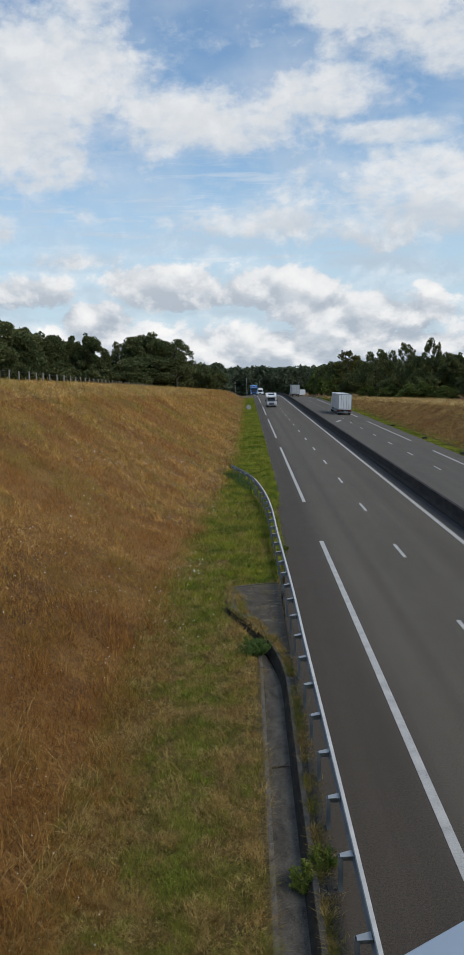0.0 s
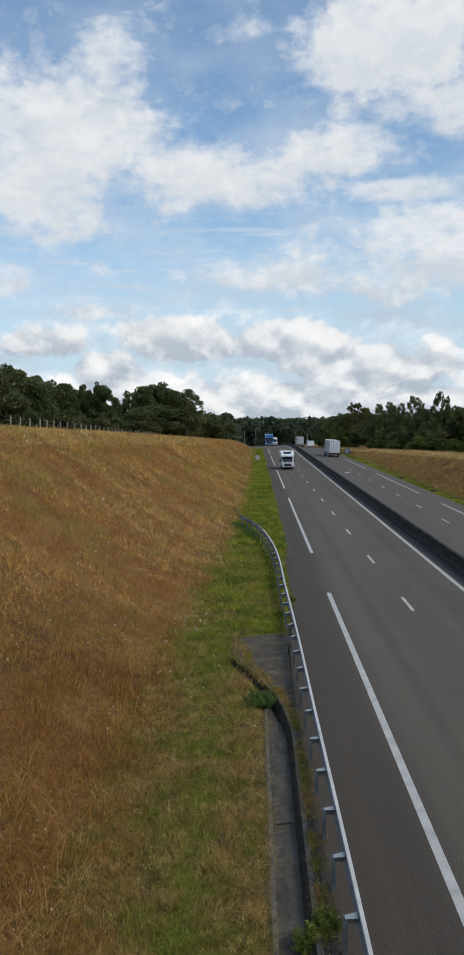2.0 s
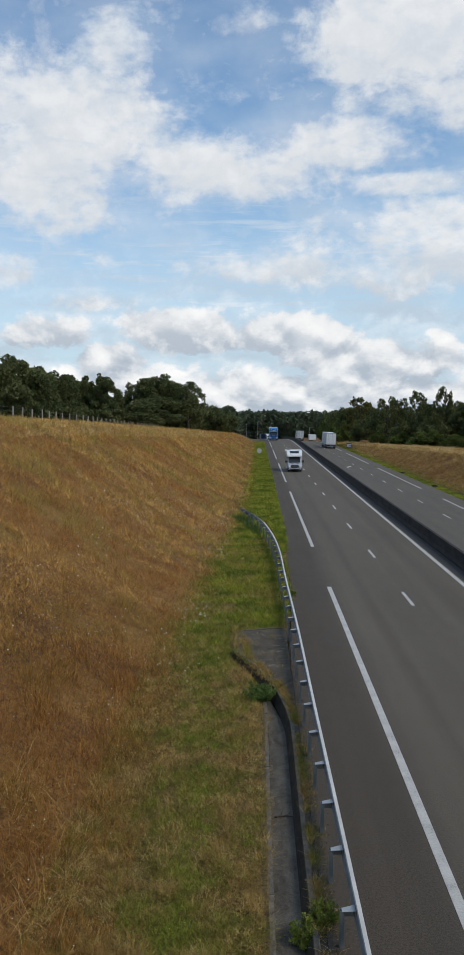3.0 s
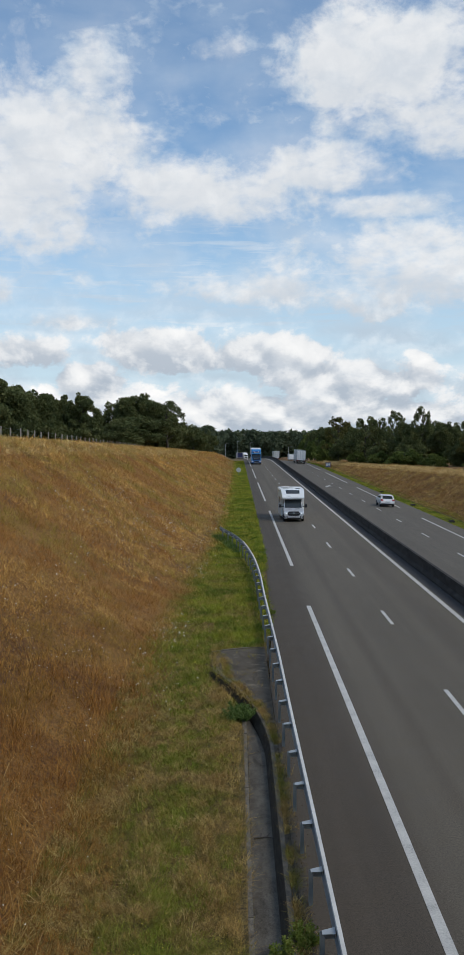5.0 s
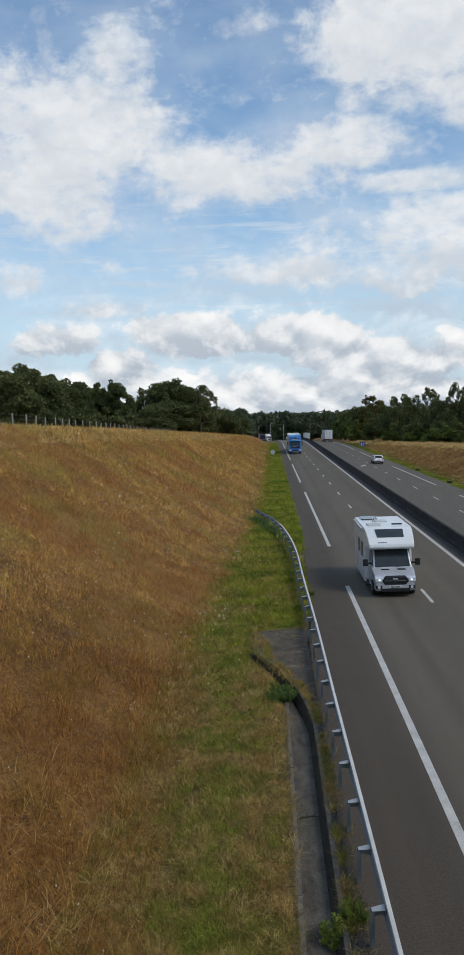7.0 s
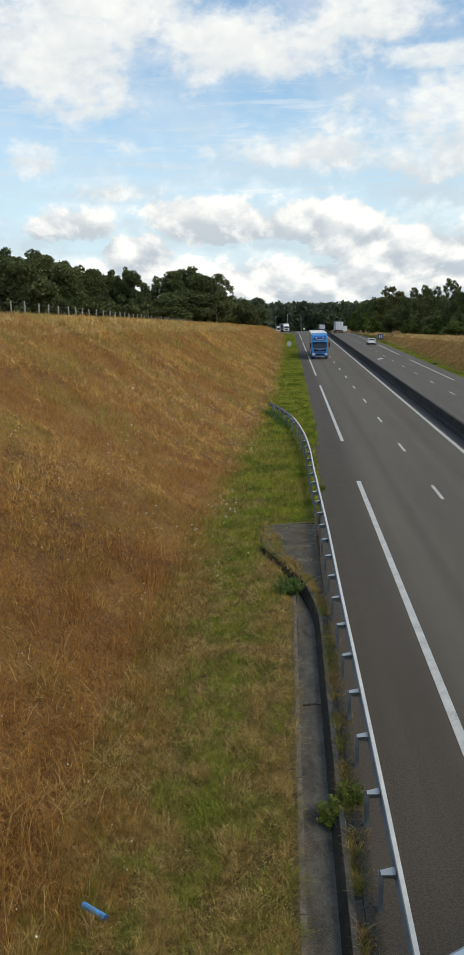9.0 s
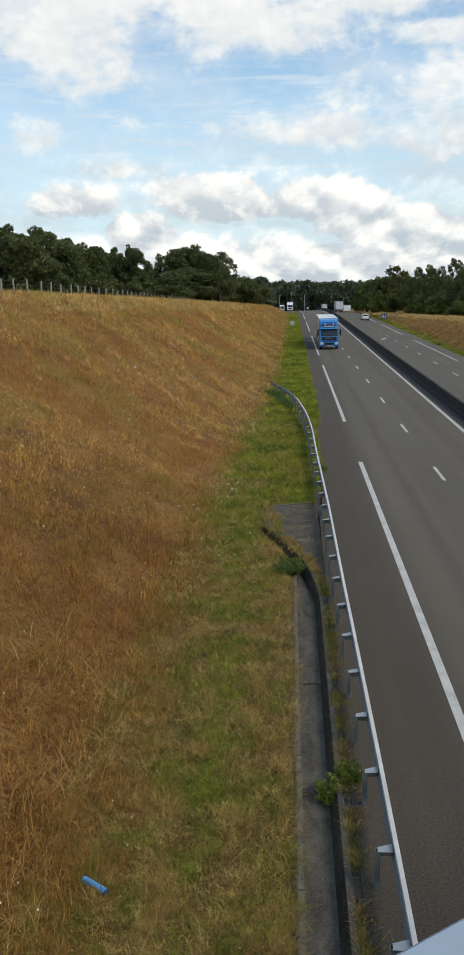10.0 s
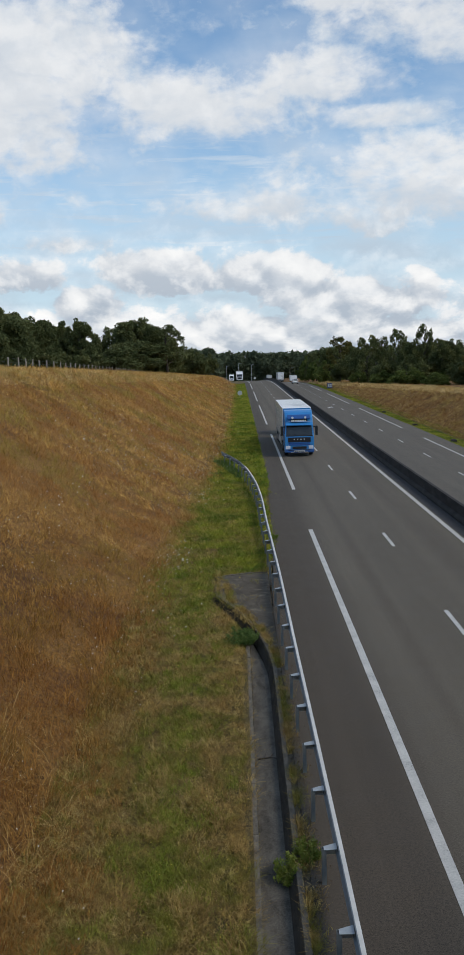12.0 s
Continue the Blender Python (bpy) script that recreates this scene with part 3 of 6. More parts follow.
def ribbon(x0, x1, ys, z, thick):
    """A slab that follows the road; x0, x1 and z are functions."""
    verts, faces = [], []
    for y in ys:
        a, b = x0(y), x1(y)
        za, zb = z(a, y), z(b, y)
        verts += [(a, y, za), (b, y, zb), (b, y, zb - thick), (a, y, za - thick)]
    for i in range(len(ys) - 1):
        k = 4 * i
        for c in range(4):
            d = (c + 1) % 4
            faces.append((k + c, k + d, k + 4 + d, k + 4 + c))
    faces += [(0, 3, 2, 1), (len(verts) - 4, len(verts) - 3, len(verts) - 2, len(verts) - 1)]
    return verts, faces


YS = steps((-40, 230, 10), (230, 640, 8))
Z_LEFT = lambda x, y: dip(y)
Z_RIGHT = lambda x, y: dip(y) + right_level(x)


def build_roads():
    left = mesh_of("road", *ribbon(edge_left, lambda y: 10.62 + bend(y) * 0.4, YS, Z_LEFT, 0.3), ASPHALT)
    tagged(left, "grey-brown worn asphalt carriageway with white lane markings", "road", kind="structure")
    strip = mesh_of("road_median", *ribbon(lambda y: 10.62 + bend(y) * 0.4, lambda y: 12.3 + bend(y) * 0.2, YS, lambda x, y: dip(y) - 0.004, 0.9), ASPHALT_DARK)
    tagged(strip, "dark asphalt strip along the concrete barrier", "road", kind="structure")
    right = mesh_of("road_far", *ribbon(lambda y: 12.3 + bend(y) * 0.2, lambda y: 22.5, YS, Z_RIGHT, 0.3), ASPHALT_FAR)
    tagged(right, "grey asphalt carriageway of the opposite direction", "road", kind="structure")
    return left, right


def line(name, x, width, y0, y1, level, parent, shift=1.0):
    ys = [y0] + [y for y in steps((230, 640, 8)) if y0 < y < y1] + [y1]
    return mesh_of(name, *ribbon(lambda y: x - width / 2 + bend(y) * shift, lambda y: x + width / 2 + bend(y) * shift, ys, lambda a, y: level(a, y) + 0.007, 0.006), PAINT, parent)


def build_markings(left, right):
    for k in range(-1, 8):                       # 39 m dashes, 13 m gaps
        line("shoulder_dash", 3.565, 0.21, 43.45 - 39 + 52 * k, 43.45 + 52 * k, Z_LEFT, left)
    for k in range(-4, 26):                      # 3 m dashes, 10 m gaps
        line("lane_dash", 7.03, 0.15, 39.2 + 13 * k, 42.2 + 13 * k, Z_LEFT, left, 0.7)
    line("edge_line", 10.41, 0.225, -40, 640, Z_LEFT, left, 0.4)
    for k in range(-1, 7):
        line("shoulder_dash", 20.45, 0.225, 97.0 - 52 * 1 + 52 * (k - 1) + 13 - 0.6, 97.0 + 52 * (k - 1) - 0.6, Z_RIGHT, right, 0)
    for k in range(-5, 25):
        line("lane_dash", 17.15, 0.15, 64.6 + 13 * k, 67.7 + 13 * k, Z_RIGHT, right, 0)
    line("edge_line", 13.55, 0.225, -40, 640, Z_RIGHT, right, 0.2)
    # a bent arrow that calls traffic back to the slow lane
    bm = slab([(14.7, 141.0, 0), (14.95, 141.0, 0), (14.95, 146.0, 0), (14.7, 146.0, 0)], 0.006)
    slab([(14.9, 145.2, 0), (15.7, 147.6, 0), (15.45, 148.6, 0), (14.7, 146.4, 0)], 0.006, 0, bm)
    slab([(15.2, 148.2, 0), (16.0, 147.2, 0), (16.0, 150.0, 0)], 0.006, 0, bm)
    ob = part("lane_arrow", bm, PAINT, right)
    ob.location = (0, 0, right_level(15.3) + 0.012)


def build_barrier():
    """Precast concrete median barrier in lengths of 6 m."""
    root = thing("median_barrier", "low dark weathered concrete barrier between the carriageways", "barrier", kind="structure")
    prof = [(0, 0), (0.62, 0), (0.62, 0.10), (0.46, 0.28), (0.40, 0.80), (0.22, 0.80), (0.16, 0.28), (0, 0.10)]
    ys = [i * 6.0 for i in range(-5, 60)]
    first = {}
    for y in ys:
        key = y >= 228
        z0, z1 = dip(y), dip(y + 6)
        s0, s1 = bend(y) * 0.3, bend(y + 6) * 0.3
        if not key and first.get("o"):
            ob = shared("barrier_length", first["o"], root, pose(0, y, 0))
            continue
        verts = [(11.3 + px + s0, 0.012, pz + z0 - 0.01) for px, pz in prof] + [(11.3 + px + s1, 5.988, pz + z1 - 0.01) for px, pz in prof]
        n = len(prof)
        faces = [tuple(range(n))[::-1], tuple(range(n, 2 * n))] + [(i, (i + 1) % n, n + (i + 1) % n, n + i) for i in range(n)]
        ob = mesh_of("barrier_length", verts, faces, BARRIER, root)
        ob.location = (0, y, 0)
        if not key:
            first["o"] = ob


RAIL = [(1.64, 4.0), (1.62, 12.0), (1.58, 18.0), (1.53, 24.0), (1.49, 31.0), (1.43, 36.0), (1.34, 42.6), (1.27, 50.0), (0.98, 57.0), (0.34, 64.3), (-0.44, 69.0), (-1.42, 73.2)]


def rail_point(s):
    """A point and heading at s metres along the guard rail, on a smooth curve."""
    d = 0.0
    for i, (p, q) in enumerate(zip(RAIL, RAIL[1:])):
        p, q = Vector(p), Vector(q)
        length = (q - p).length
        if s <= d + length or i == len(RAIL) - 2:
            k = (s - d) / length
            a = Vector(RAIL[i - 1]) if i else p - (q - p)
            b = Vector(RAIL[i + 2]) if i + 2 < len(RAIL) else q + (q - p)
            at = 0.5 * (2 * p + (q - a) * k + (2 * a - 5 * p + 4 * q - b) * k * k + (3 * p - a - 3 * q + b) * k ** 3)
            return at, (q - p).normalized()
        d += length


def build_guard_rail():
    root = thing("guard_rail", "galvanised steel W-beam guard rail, its end turned from the road", "guard rail")
    total = sum((Vector(q) - Vector(p)).length for p, q in zip(RAIL, RAIL[1:]))
    wave = [(0.0, 0.73), (0.035, 0.725), (0.05, 0.68), (0.0, 0.615), (-0.025, 0.575), (0.0, 0.535), (0.05, 0.47), (0.035, 0.425), (0.0, 0.42)]
    verts, faces = [], []
    n = int(total / 0.5)
    for i in range(n + 1):
        c, h = rail_point(total * i / n)
        out = Vector((h.y, -h.x))
        z = land(c.x - 0.5, c.y) + 0.12 if c.y > 56 else 0.0
        for off in (0.0, -0.006):
            for dx, dz in wave:
                p = c + out * (dx * 1.2 + off - 0.045)
                verts.append((p.x, p.y, z + dz))
    m = len(wave)
    for i in range(n):
        a, b = i * 2 * m, (i + 1) * 2 * m
        for k in range(m - 1):
            faces.append((a + k, a + k + 1, b + k + 1, b + k))
            faces.append((a + m + k, b + m + k, b + m + k + 1, a + m + k + 1))
        faces.append((a, b, b + m, a + m))
        faces.append((a + m - 1, a + 2 * m - 1, b + 2 * m - 1, b + m - 1))
    # flat upper lip of the beam, its sky reflection put into the pale colour
    # the dull zinc also stands in for the beam's shaded back
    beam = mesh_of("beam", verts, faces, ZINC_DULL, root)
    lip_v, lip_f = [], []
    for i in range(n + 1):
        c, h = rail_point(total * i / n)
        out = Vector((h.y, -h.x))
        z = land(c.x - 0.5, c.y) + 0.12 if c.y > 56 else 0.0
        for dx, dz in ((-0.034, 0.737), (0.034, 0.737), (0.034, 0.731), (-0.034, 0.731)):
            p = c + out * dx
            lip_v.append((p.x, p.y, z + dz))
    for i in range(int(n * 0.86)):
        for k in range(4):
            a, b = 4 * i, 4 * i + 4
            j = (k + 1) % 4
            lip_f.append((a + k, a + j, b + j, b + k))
    mesh_of("beam_edge", lip_v[:4 * int(n * 0.86) + 4], lip_f, SKYLIT_LIP, root)
    post = spacer = None
    s = 1.43
    while s < total - 0.3:
        c, h = rail_point(s)
        ang = math.degrees(math.atan2(h.y, h.x)) - 90
        z = land(c.x - 0.5, c.y) + 0.12 if c.y > 56 else 0.0
        m = pose(c.x, c.y, z, 0, 0, ang)
        if post is None:
            bm = box(-0.31, -0.303, -0.05, 0.05, -0.5, 0.64)
            box(-0.303, -0.235, -0.05, -0.043, -0.5, 0.64, 0, 2, bm)
            box(-0.303, -0.235, 0.043, 0.05, -0.5, 0.64, 0, 2, bm)
            post = part("post", bm, ZINC_DULL, root)
            # folded bracket: sloping top plate, far side and rail side, open towards the near side
            bm = slab([(-0.275, -0.06, 0.635), (-0.055, -0.10, 0.668), (-0.055, 0.10, 0.668), (-0.275, 0.06, 0.635)], 0.006)
            slab([(-0.275, 0.06, 0.50), (-0.055, 0.10, 0.47), (-0.055, 0.10, 0.662), (-0.275, 0.06, 0.629)], 0.006, 0, bm)
            box(-0.061, -0.055, -0.10, 0.10, 0.47, 0.655, 0, 2, bm)
            spacer = part("spacer", bm, SPACER, root)
            post.matrix_basis, spacer.matrix_basis = m, m
        else:
            shared("post", post, root, m)
            shared("spacer", spacer, root, m)
        s += 2.055


def build_channel():
    """Concrete drainage channel with a kerb wall that curves away into the verge."""
    root = thing("drain_channel", "shallow concrete drainage channel with a dark curved kerb wall", "drain", kind="structure")
    ys = steps((2, 27.0, 0.9))
    foot = [(0.74, 2.0), (0.74, 24.0), (0.62, 25.3), (0.42, 26.6), (0.30, 27.2)]
    verts, faces = ribbon(lambda y: 0.24 + 0.0012 * y, lambda y: lerp_x(y, foot) + 0.03, ys, lambda x, y: -0.30 - 0.03 * math.sin((x - 0.2) / 0.6 * 3.14), 0.1)
    mesh_of("channel_floor", verts, faces, CHANNEL, root)
    # worn sill at the grass side, in cast lengths
    for k in range(13):
        a, b = 2 + 1.95 * k, 2 + 1.95 * (k + 1) - 0.015
        tilt = 0.012 * noise.noise((3.0, k * 1.7, 0))
        piece = steps((a, b, 0.24))
        mesh_of("channel_sill", *ribbon(lambda y: 0.13, lambda y: 0.255 + 0.012 * noise.noise((8.0, y * 3.1, 0)), piece, lambda x, y: -0.165 + tilt + 0.035 * noise.noise((3.0, y * 2.3, 0)), 0.3), SILL, root)
    # battered kerb wall: its upper edge, and how far its foot stands out into the channel
    wall = [(0.88, 2.0), (0.88, 18.3), (0.89, 21.0), (0.89, 23.2), (0.87, 24.3), (0.78, 25.4), (0.66, 26.3), (0.52, 27.2), (0.29, 28.2), (0.05, 29.1), (-0.22, 29.9), (-0.48, 30.65), (-0.72, 31.25), (-0.92, 31.6)]
    v, cap = [], []
    for i, (x, y) in enumerate(wall):
        p, q = Vector(wall[max(0, i - 1)]), Vector(wall[min(len(wall) - 1, i + 1)])
        h = (q - p).normalized()
        out = Vector((h.y, -h.x))
        wob = 0.012 * noise.noise((x * 2, y * 0.9, 6))
        for off, z in ((-0.15, -0.42), (-0.13, -0.30), (0.0, -0.012), (0.11, -0.012), (0.11, -0.5), (-0.15, -0.5)):
            c = Vector((x, y)) + out * (off + wob)
            v.append((c.x, c.y, z))
        for off, z in ((-0.006, -0.012), (0.004, 0.018 + wob), (0.105, 0.020), (0.112, -0.012)):
            c = Vector((x, y)) + out * (off + wob)
            cap.append((c.x, c.y, z))

    def tube(n, verts):
        f = [tuple(range(n)), tuple(range(len(verts) - n, len(verts)))[::-1]]
        for i in range(len(wall) - 1):
            for k in range(n):
                j = (k + 1) % n
                f.append((n * i + k, n * i + n + k, n * i + n + j, n * i + j))
        return f
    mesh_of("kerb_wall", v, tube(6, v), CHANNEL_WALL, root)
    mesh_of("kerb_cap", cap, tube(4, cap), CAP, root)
    # paved apron between the wall and the road, with a cast edge along its far side
    outline = [(1.115, 2.0), (1.115, 34.95), (0.55, 35.0), (-0.05, 34.8), (-0.60, 34.6), (-0.93, 34.3), (-1.0, 33.2), (-0.97, 31.75), (-0.64, 31.33), (-0.40, 30.72), (-0.14, 29.97), (0.13, 29.17), (0.37, 28.27), (0.61, 27.26), (0.75, 26.36), (0.88, 25.45), (0.97, 24.33), (0.995, 23.2), (0.99, 2.0)]
    part("apron", slab([(x, y, -0.3) for x, y in outline], 0.28), PAD, root)
    edge = [(1.10, 35.05), (0.55, 35.10), (-0.05, 34.90), (-0.62, 34.68), (-1.02, 34.36)]
    for p, q in zip(edge, edge[1:]):
        p, q = Vector(p), Vector(q)
        n = Vector((-(q - p).y, (q - p).x)).normalized() * 0.055
        q = p + (q - p) * 0.97
        part("apron_edge", slab([(*(p - n), -0.2), (*(q - n), -0.2), (*(q + n), -0.2), (*(p + n), -0.2)], 0.205), SILL, root)


def lerp_x(y, table):
    return lerp_table(y, [(b, a) for a, b in table])


def build_bridge():
    """The footway from which one looks: a skewed bridge with a steel hand rail."""
    d = Vector((0.812, 0.584))
    out = Vector((-0.584, 0.812))
    base = Vector((0.10, 0.718))

    def at(s, o, z):
        p = base + d * s + out * o
        return (p.x, p.y, z)
    deck = thing("bridge_deck", "concrete bridge deck carrying a footway over the motorway", "bridge", kind="structure")
    part("slab", slab([at(-26, -0.16, 7.25), at(38, -0.16, 7.25), at(38, -9, 7.25), at(-26, -9, 7.25)], 0.95), DECK, deck)
    part("kerb", slab([at(-26, -0.06, 7.40), at(38, -0.06, 7.40), at(38, -0.155, 7.40), at(-26, -0.155, 7.40)], 1.2), DECK, deck)
    rail = thing("hand_rail", "pale grey-blue painted steel bridge hand rail", "railing")
    bm = slab([at(-26, 0, 8.30), at(38, 0, 8.30), at(38, -0.13, 8.30), at(-26, -0.13, 8.30)], 0.08, 0.012)
    part("top_rail", bm, RAIL_PAINT, rail)
    for z in (7.55, 7.85):
        part("lower_rail", rod(at(-26, -0.065, z), at(38, -0.065, z), 0.02), RAIL_PAINT, rail)
    for i in range(-13, 20):
        part("post", rod(at(i * 2.0 - 0.9, -0.065, 7.2), at(i * 2.0 - 0.9, -0.065, 8.225), 0.03), RAIL_PAINT, rail)
    for s in (-25, 37):
        ab = thing("abutment", "concrete bridge abutment", "bridge", kind="structure")
        part("wall", slab([at(s - 0.7, -0.3, 6.295), at(s + 0.7, -0.3, 6.295), at(s + 0.7, -9, 6.295), at(s - 0.7, -9, 6.295)], 7.49), DECK, ab)


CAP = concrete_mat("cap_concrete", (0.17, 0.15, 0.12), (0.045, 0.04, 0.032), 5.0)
SILL = concrete_mat("sill_concrete", (0.24, 0.21, 0.165), (0.045, 0.038, 0.028), 6.0, 0.45)
RAIL_PAINT = plain("rail_paint", (0.40, 0.46, 0.51), 0.45, 0.2, 0.06, 3)
build_ground()
ROAD_LEFT, ROAD_RIGHT = build_roads()
build_markings(ROAD_LEFT, ROAD_RIGHT)
build_barrier()
build_guard_rail()
build_channel()
build_bridge()


# ---- vehicles: the end that faces the bridge is at y = 0, the body runs to +y ----
def wheel(name, r, width, parent, places, rim_mat):
    """Tyre and rim; places are (x, y) of the outer face, x signed."""
    first = None
    for x, y in places:
        side = 1 if x > 0 else -1
        if first is None:
            bm = bmesh.new()
            prof = [(r * 0.62, 0), (r * 0.93, 0), (r, 0.04), (r, width - 0.04), (r * 0.93, width), (r * 0.62, width)]
            n, rings = 20, []
            for i in range(n):
                a = 2 * math.pi * i / n
                rings.append([bm.verts.new((-w, math.cos(a) * q, math.sin(a) * q)) for q, w in prof])
            for i in range(n):
                for k in range(len(prof)):
                    j = (k + 1) % len(prof)
                    bm.faces.new((rings[i][k], rings[i][j], rings[(i + 1) % n][j], rings[(i + 1) % n][k]))
            tyre = part("wheel", bm, RUBBER, parent)
            bm = rod((-width * 0.9, 0, 0), (-0.03, 0, 0), r * 0.6, r * 0.6, 16)
            rod((-0.03, 0, 0), (0.0, 0, 0), r * 0.22, r * 0.18, 10, bm)
            for i in range(6):
                a = math.pi * i / 3
                rod((-0.02, 0, 0), (-0.012, math.cos(a) * r * 0.56, math.sin(a) * r * 0.56), r * 0.09, r * 0.07, 6, bm)
            hub = part("rim", bm, rim_mat, tyre)
            first = (tyre, hub)
            tyre.matrix_basis = pose(x, y, r, 0, 0, 0 if side > 0 else 180)
        else:
            t = shared("wheel", first[0], parent, pose(x, y, r, 0, 0, 0 if side > 0 else 180))
            shared("rim", first[1], t, Matrix())


def bars(name, x0, x1, y, z0, z1, count, mat, parent, gap=0.35):
    """Lettering too small to read, as upright bars on a face at y."""
    w = (x1 - x0) / count
    bm = None
    for i in range(count):
        bm = box(x0 + i * w, x0 + (i + 1 - gap) * w, y - 0.012, y, z0, z1, 0, 1, bm)
    return part(name, bm, mat, parent)


def motorhome():
    v = thing("motorhome", "white coachbuilt motorhome with a silver van cab and dipped headlights", "motorhome")
    nose = lambda y, z: 1.0 - 0.10 * max(0, (0.5 - y) / 0.5) - 0.05 * max(0, z - 1.1)
    part("cab_body", prism([(0.10, 0.30), (0.0, 0.42), (0.0, 0.90), (0.10, 1.02), (0.50, 1.15), (0.92, 1.27), (2.5, 1.30), (2.5, 0.36), (1.45, 0.30)], 0.99, 0.05, 2, nose), SILVER, v)
    part("cab_roof", prism([(0.86, 1.24), (1.60, 2.14), (2.5, 2.14), (2.5, 1.24)], 0.91, 0.04, 2, lambda y, z: 1.0 - 0.09 * max(0, z - 1.33)), SILVER, v)
    part("windscreen", slab([(-0.82, 0.905, 1.30), (0.82, 0.905, 1.30), (0.77, 1.555, 2.09), (-0.77, 1.555, 2.09)], 0.025, 0.006), GLASS, v)
    for s in (-1, 1):
        part("side_window", slab([(s * 0.92, 1.12, 1.34), (s * 0.92, 2.46, 1.34), (s * 0.865, 2.46, 2.08), (s * 0.865, 1.72, 2.08)], 0.02 * s), GLASS, v)
        m = part("door_mirror", box(min(s * 1.12, s * 1.36), max(s * 1.12, s * 1.36), 1.15, 1.30, 1.30, 1.62, 0.03), BLACK, v)
        part("mirror_arm", box(min(s * 0.9, s * 1.13), max(s * 0.9, s * 1.13), 1.19, 1.27, 1.38, 1.46, 0.01), BLACK, m)
        h = part("headlamp", prism([(-0.025, 0.74), (-0.025, 0.93), (0.34, 1.10), (0.34, 0.84)], 0.17, 0.025), LAMP_CLEAR, v, "clear wrap-round headlamp")
        h.location = (s * 0.77, 0, 0)
        b = part("dipped_beam", rod((0, -0.045, 0.84), (0, -0.01, 0.84), 0.05, 0.05, 12), LAMP_ON, h, "lit dipped beam")
        b.location = (-s * 0.03, 0, 0)
        f = part("fog_lamp", rod((s * 0.76, -0.02, 0.50), (s * 0.76, 0.02, 0.50), 0.07, 0.07, 12), LAMP_CLEAR, v)
        part("lamp_recess", box(s * 0.76 - 0.15, s * 0.76 + 0.15, -0.012, 0.02, 0.42, 0.58, 0.01), BLACK, v)
    part("grille", prism([(-0.03, 0.62), (-0.04, 0.80), (-0.03, 0.97), (0.08, 1.03), (0.05, 0.58)], 0.64, 0.03, 2, lambda y, z: 1.0 - 1.2 * abs(z - 0.80)), BLACK, v, "black hexagonal grille")
    part("badge", prism([(-0.065, 0.84), (-0.062, 0.92), (-0.03, 0.93), (-0.03, 0.83)], 0.12, 0.008), CHROME, v, "small chrome oval badge")
    part("grille_bar", box(-0.50, 0.50, -0.05, -0.02, 0.785, 0.81, 0.006), ZINC_DULL, v)
    part("lower_intake", box(-0.66, 0.66, -0.02, 0.09, 0.28, 0.43, 0.015), BLACK, v)
    pl = part("number_plate", box(-0.26, 0.26, -0.03, 0.0, 0.46, 0.56, 0.004), PLATE, v)
    bars("plate_marks", -0.22, 0.22, -0.031, 0.482, 0.54, 8, BLACK, pl)
    for s in (-1, 1):
        part("wiper", rod((s * 0.45 - 0.3, 0.87, 1.30), (s * 0.45 + 0.25, 0.91, 1.345), 0.012, 0.012, 5), BLACK, v)
        part("bonnet_vent", slab([(s * 0.2, 0.62, 1.190), (s * 0.58, 0.62, 1.190), (s * 0.58, 0.74, 1.225), (s * 0.2, 0.74, 1.225)], 0.012), BLACK, v)
    part("overcab", prism([(1.10, 2.10), (1.02, 2.20), (1.06, 2.36), (1.45, 2.66), (2.15, 2.93), (2.75, 2.99), (2.75, 2.10)], 1.15, 0.06, 3, lambda y, z: 1.0 - 0.07 * max(0, (2.0 - y))), WHITE, v, "white moulded cab hood")
    part("skylight", slab([(-0.64, 1.40, 2.625), (0.64, 1.40, 2.625), (0.68, 2.10, 2.915), (-0.68, 2.10, 2.915)], 0.03, 0.01), GLASS, v, "dark tinted panorama skylight")
    bars("maker_lettering", -0.62, -0.20, 1.10, 2.40, 2.45, 9, BLACK, v).rotation_euler = (radians(-0.5), 0, 0)
    part("living_body", prism([(2.5, 0.42), (2.5, 2.99), (6.9, 2.97), (7.15, 2.85), (7.2, 0.55), (7.0, 0.42)], 1.16, 0.04, 2), WHITE, v)
    part("roof_hatch", box(-0.9, -0.25, 3.0, 3.7, 2.98, 3.06, 0.02), WHITE_DIRTY, v)
    part("roof_hatch", box(-0.35, 0.25, 4.4, 5.1, 2.975, 3.05, 0.02), WHITE_DIRTY, v)
    part("roof_vent", box(0.35, 0.85, 3.3, 3.55, 2.98, 3.03, 0.01), BLACK, v)
    part("solar_panel", box(-0.95, -0.1, 5.5, 6.8, 2.98, 3.03, 0.008), GLASS, v)
    for s in (-1, 1):
        for y0, y1, z0, z1 in ((2.95, 3.75, 1.45, 2.2), (4.3, 5.2, 1.5, 2.2)):
            part("body_window", slab([(s * 1.158, y0, z0), (s * 1.158, y1, z0), (s * 1.158, y1, z1), (s * 1.158, y0, z1)], 0.02 * s, 0.004), GLASS, v)
        part("sill_skirt", box(min(s * 1.05, s * 1.15), max(s * 1.05, s * 1.15), 2.4, 7.0, 0.28, 0.5, 0.02), WHITE_DIRTY, v)
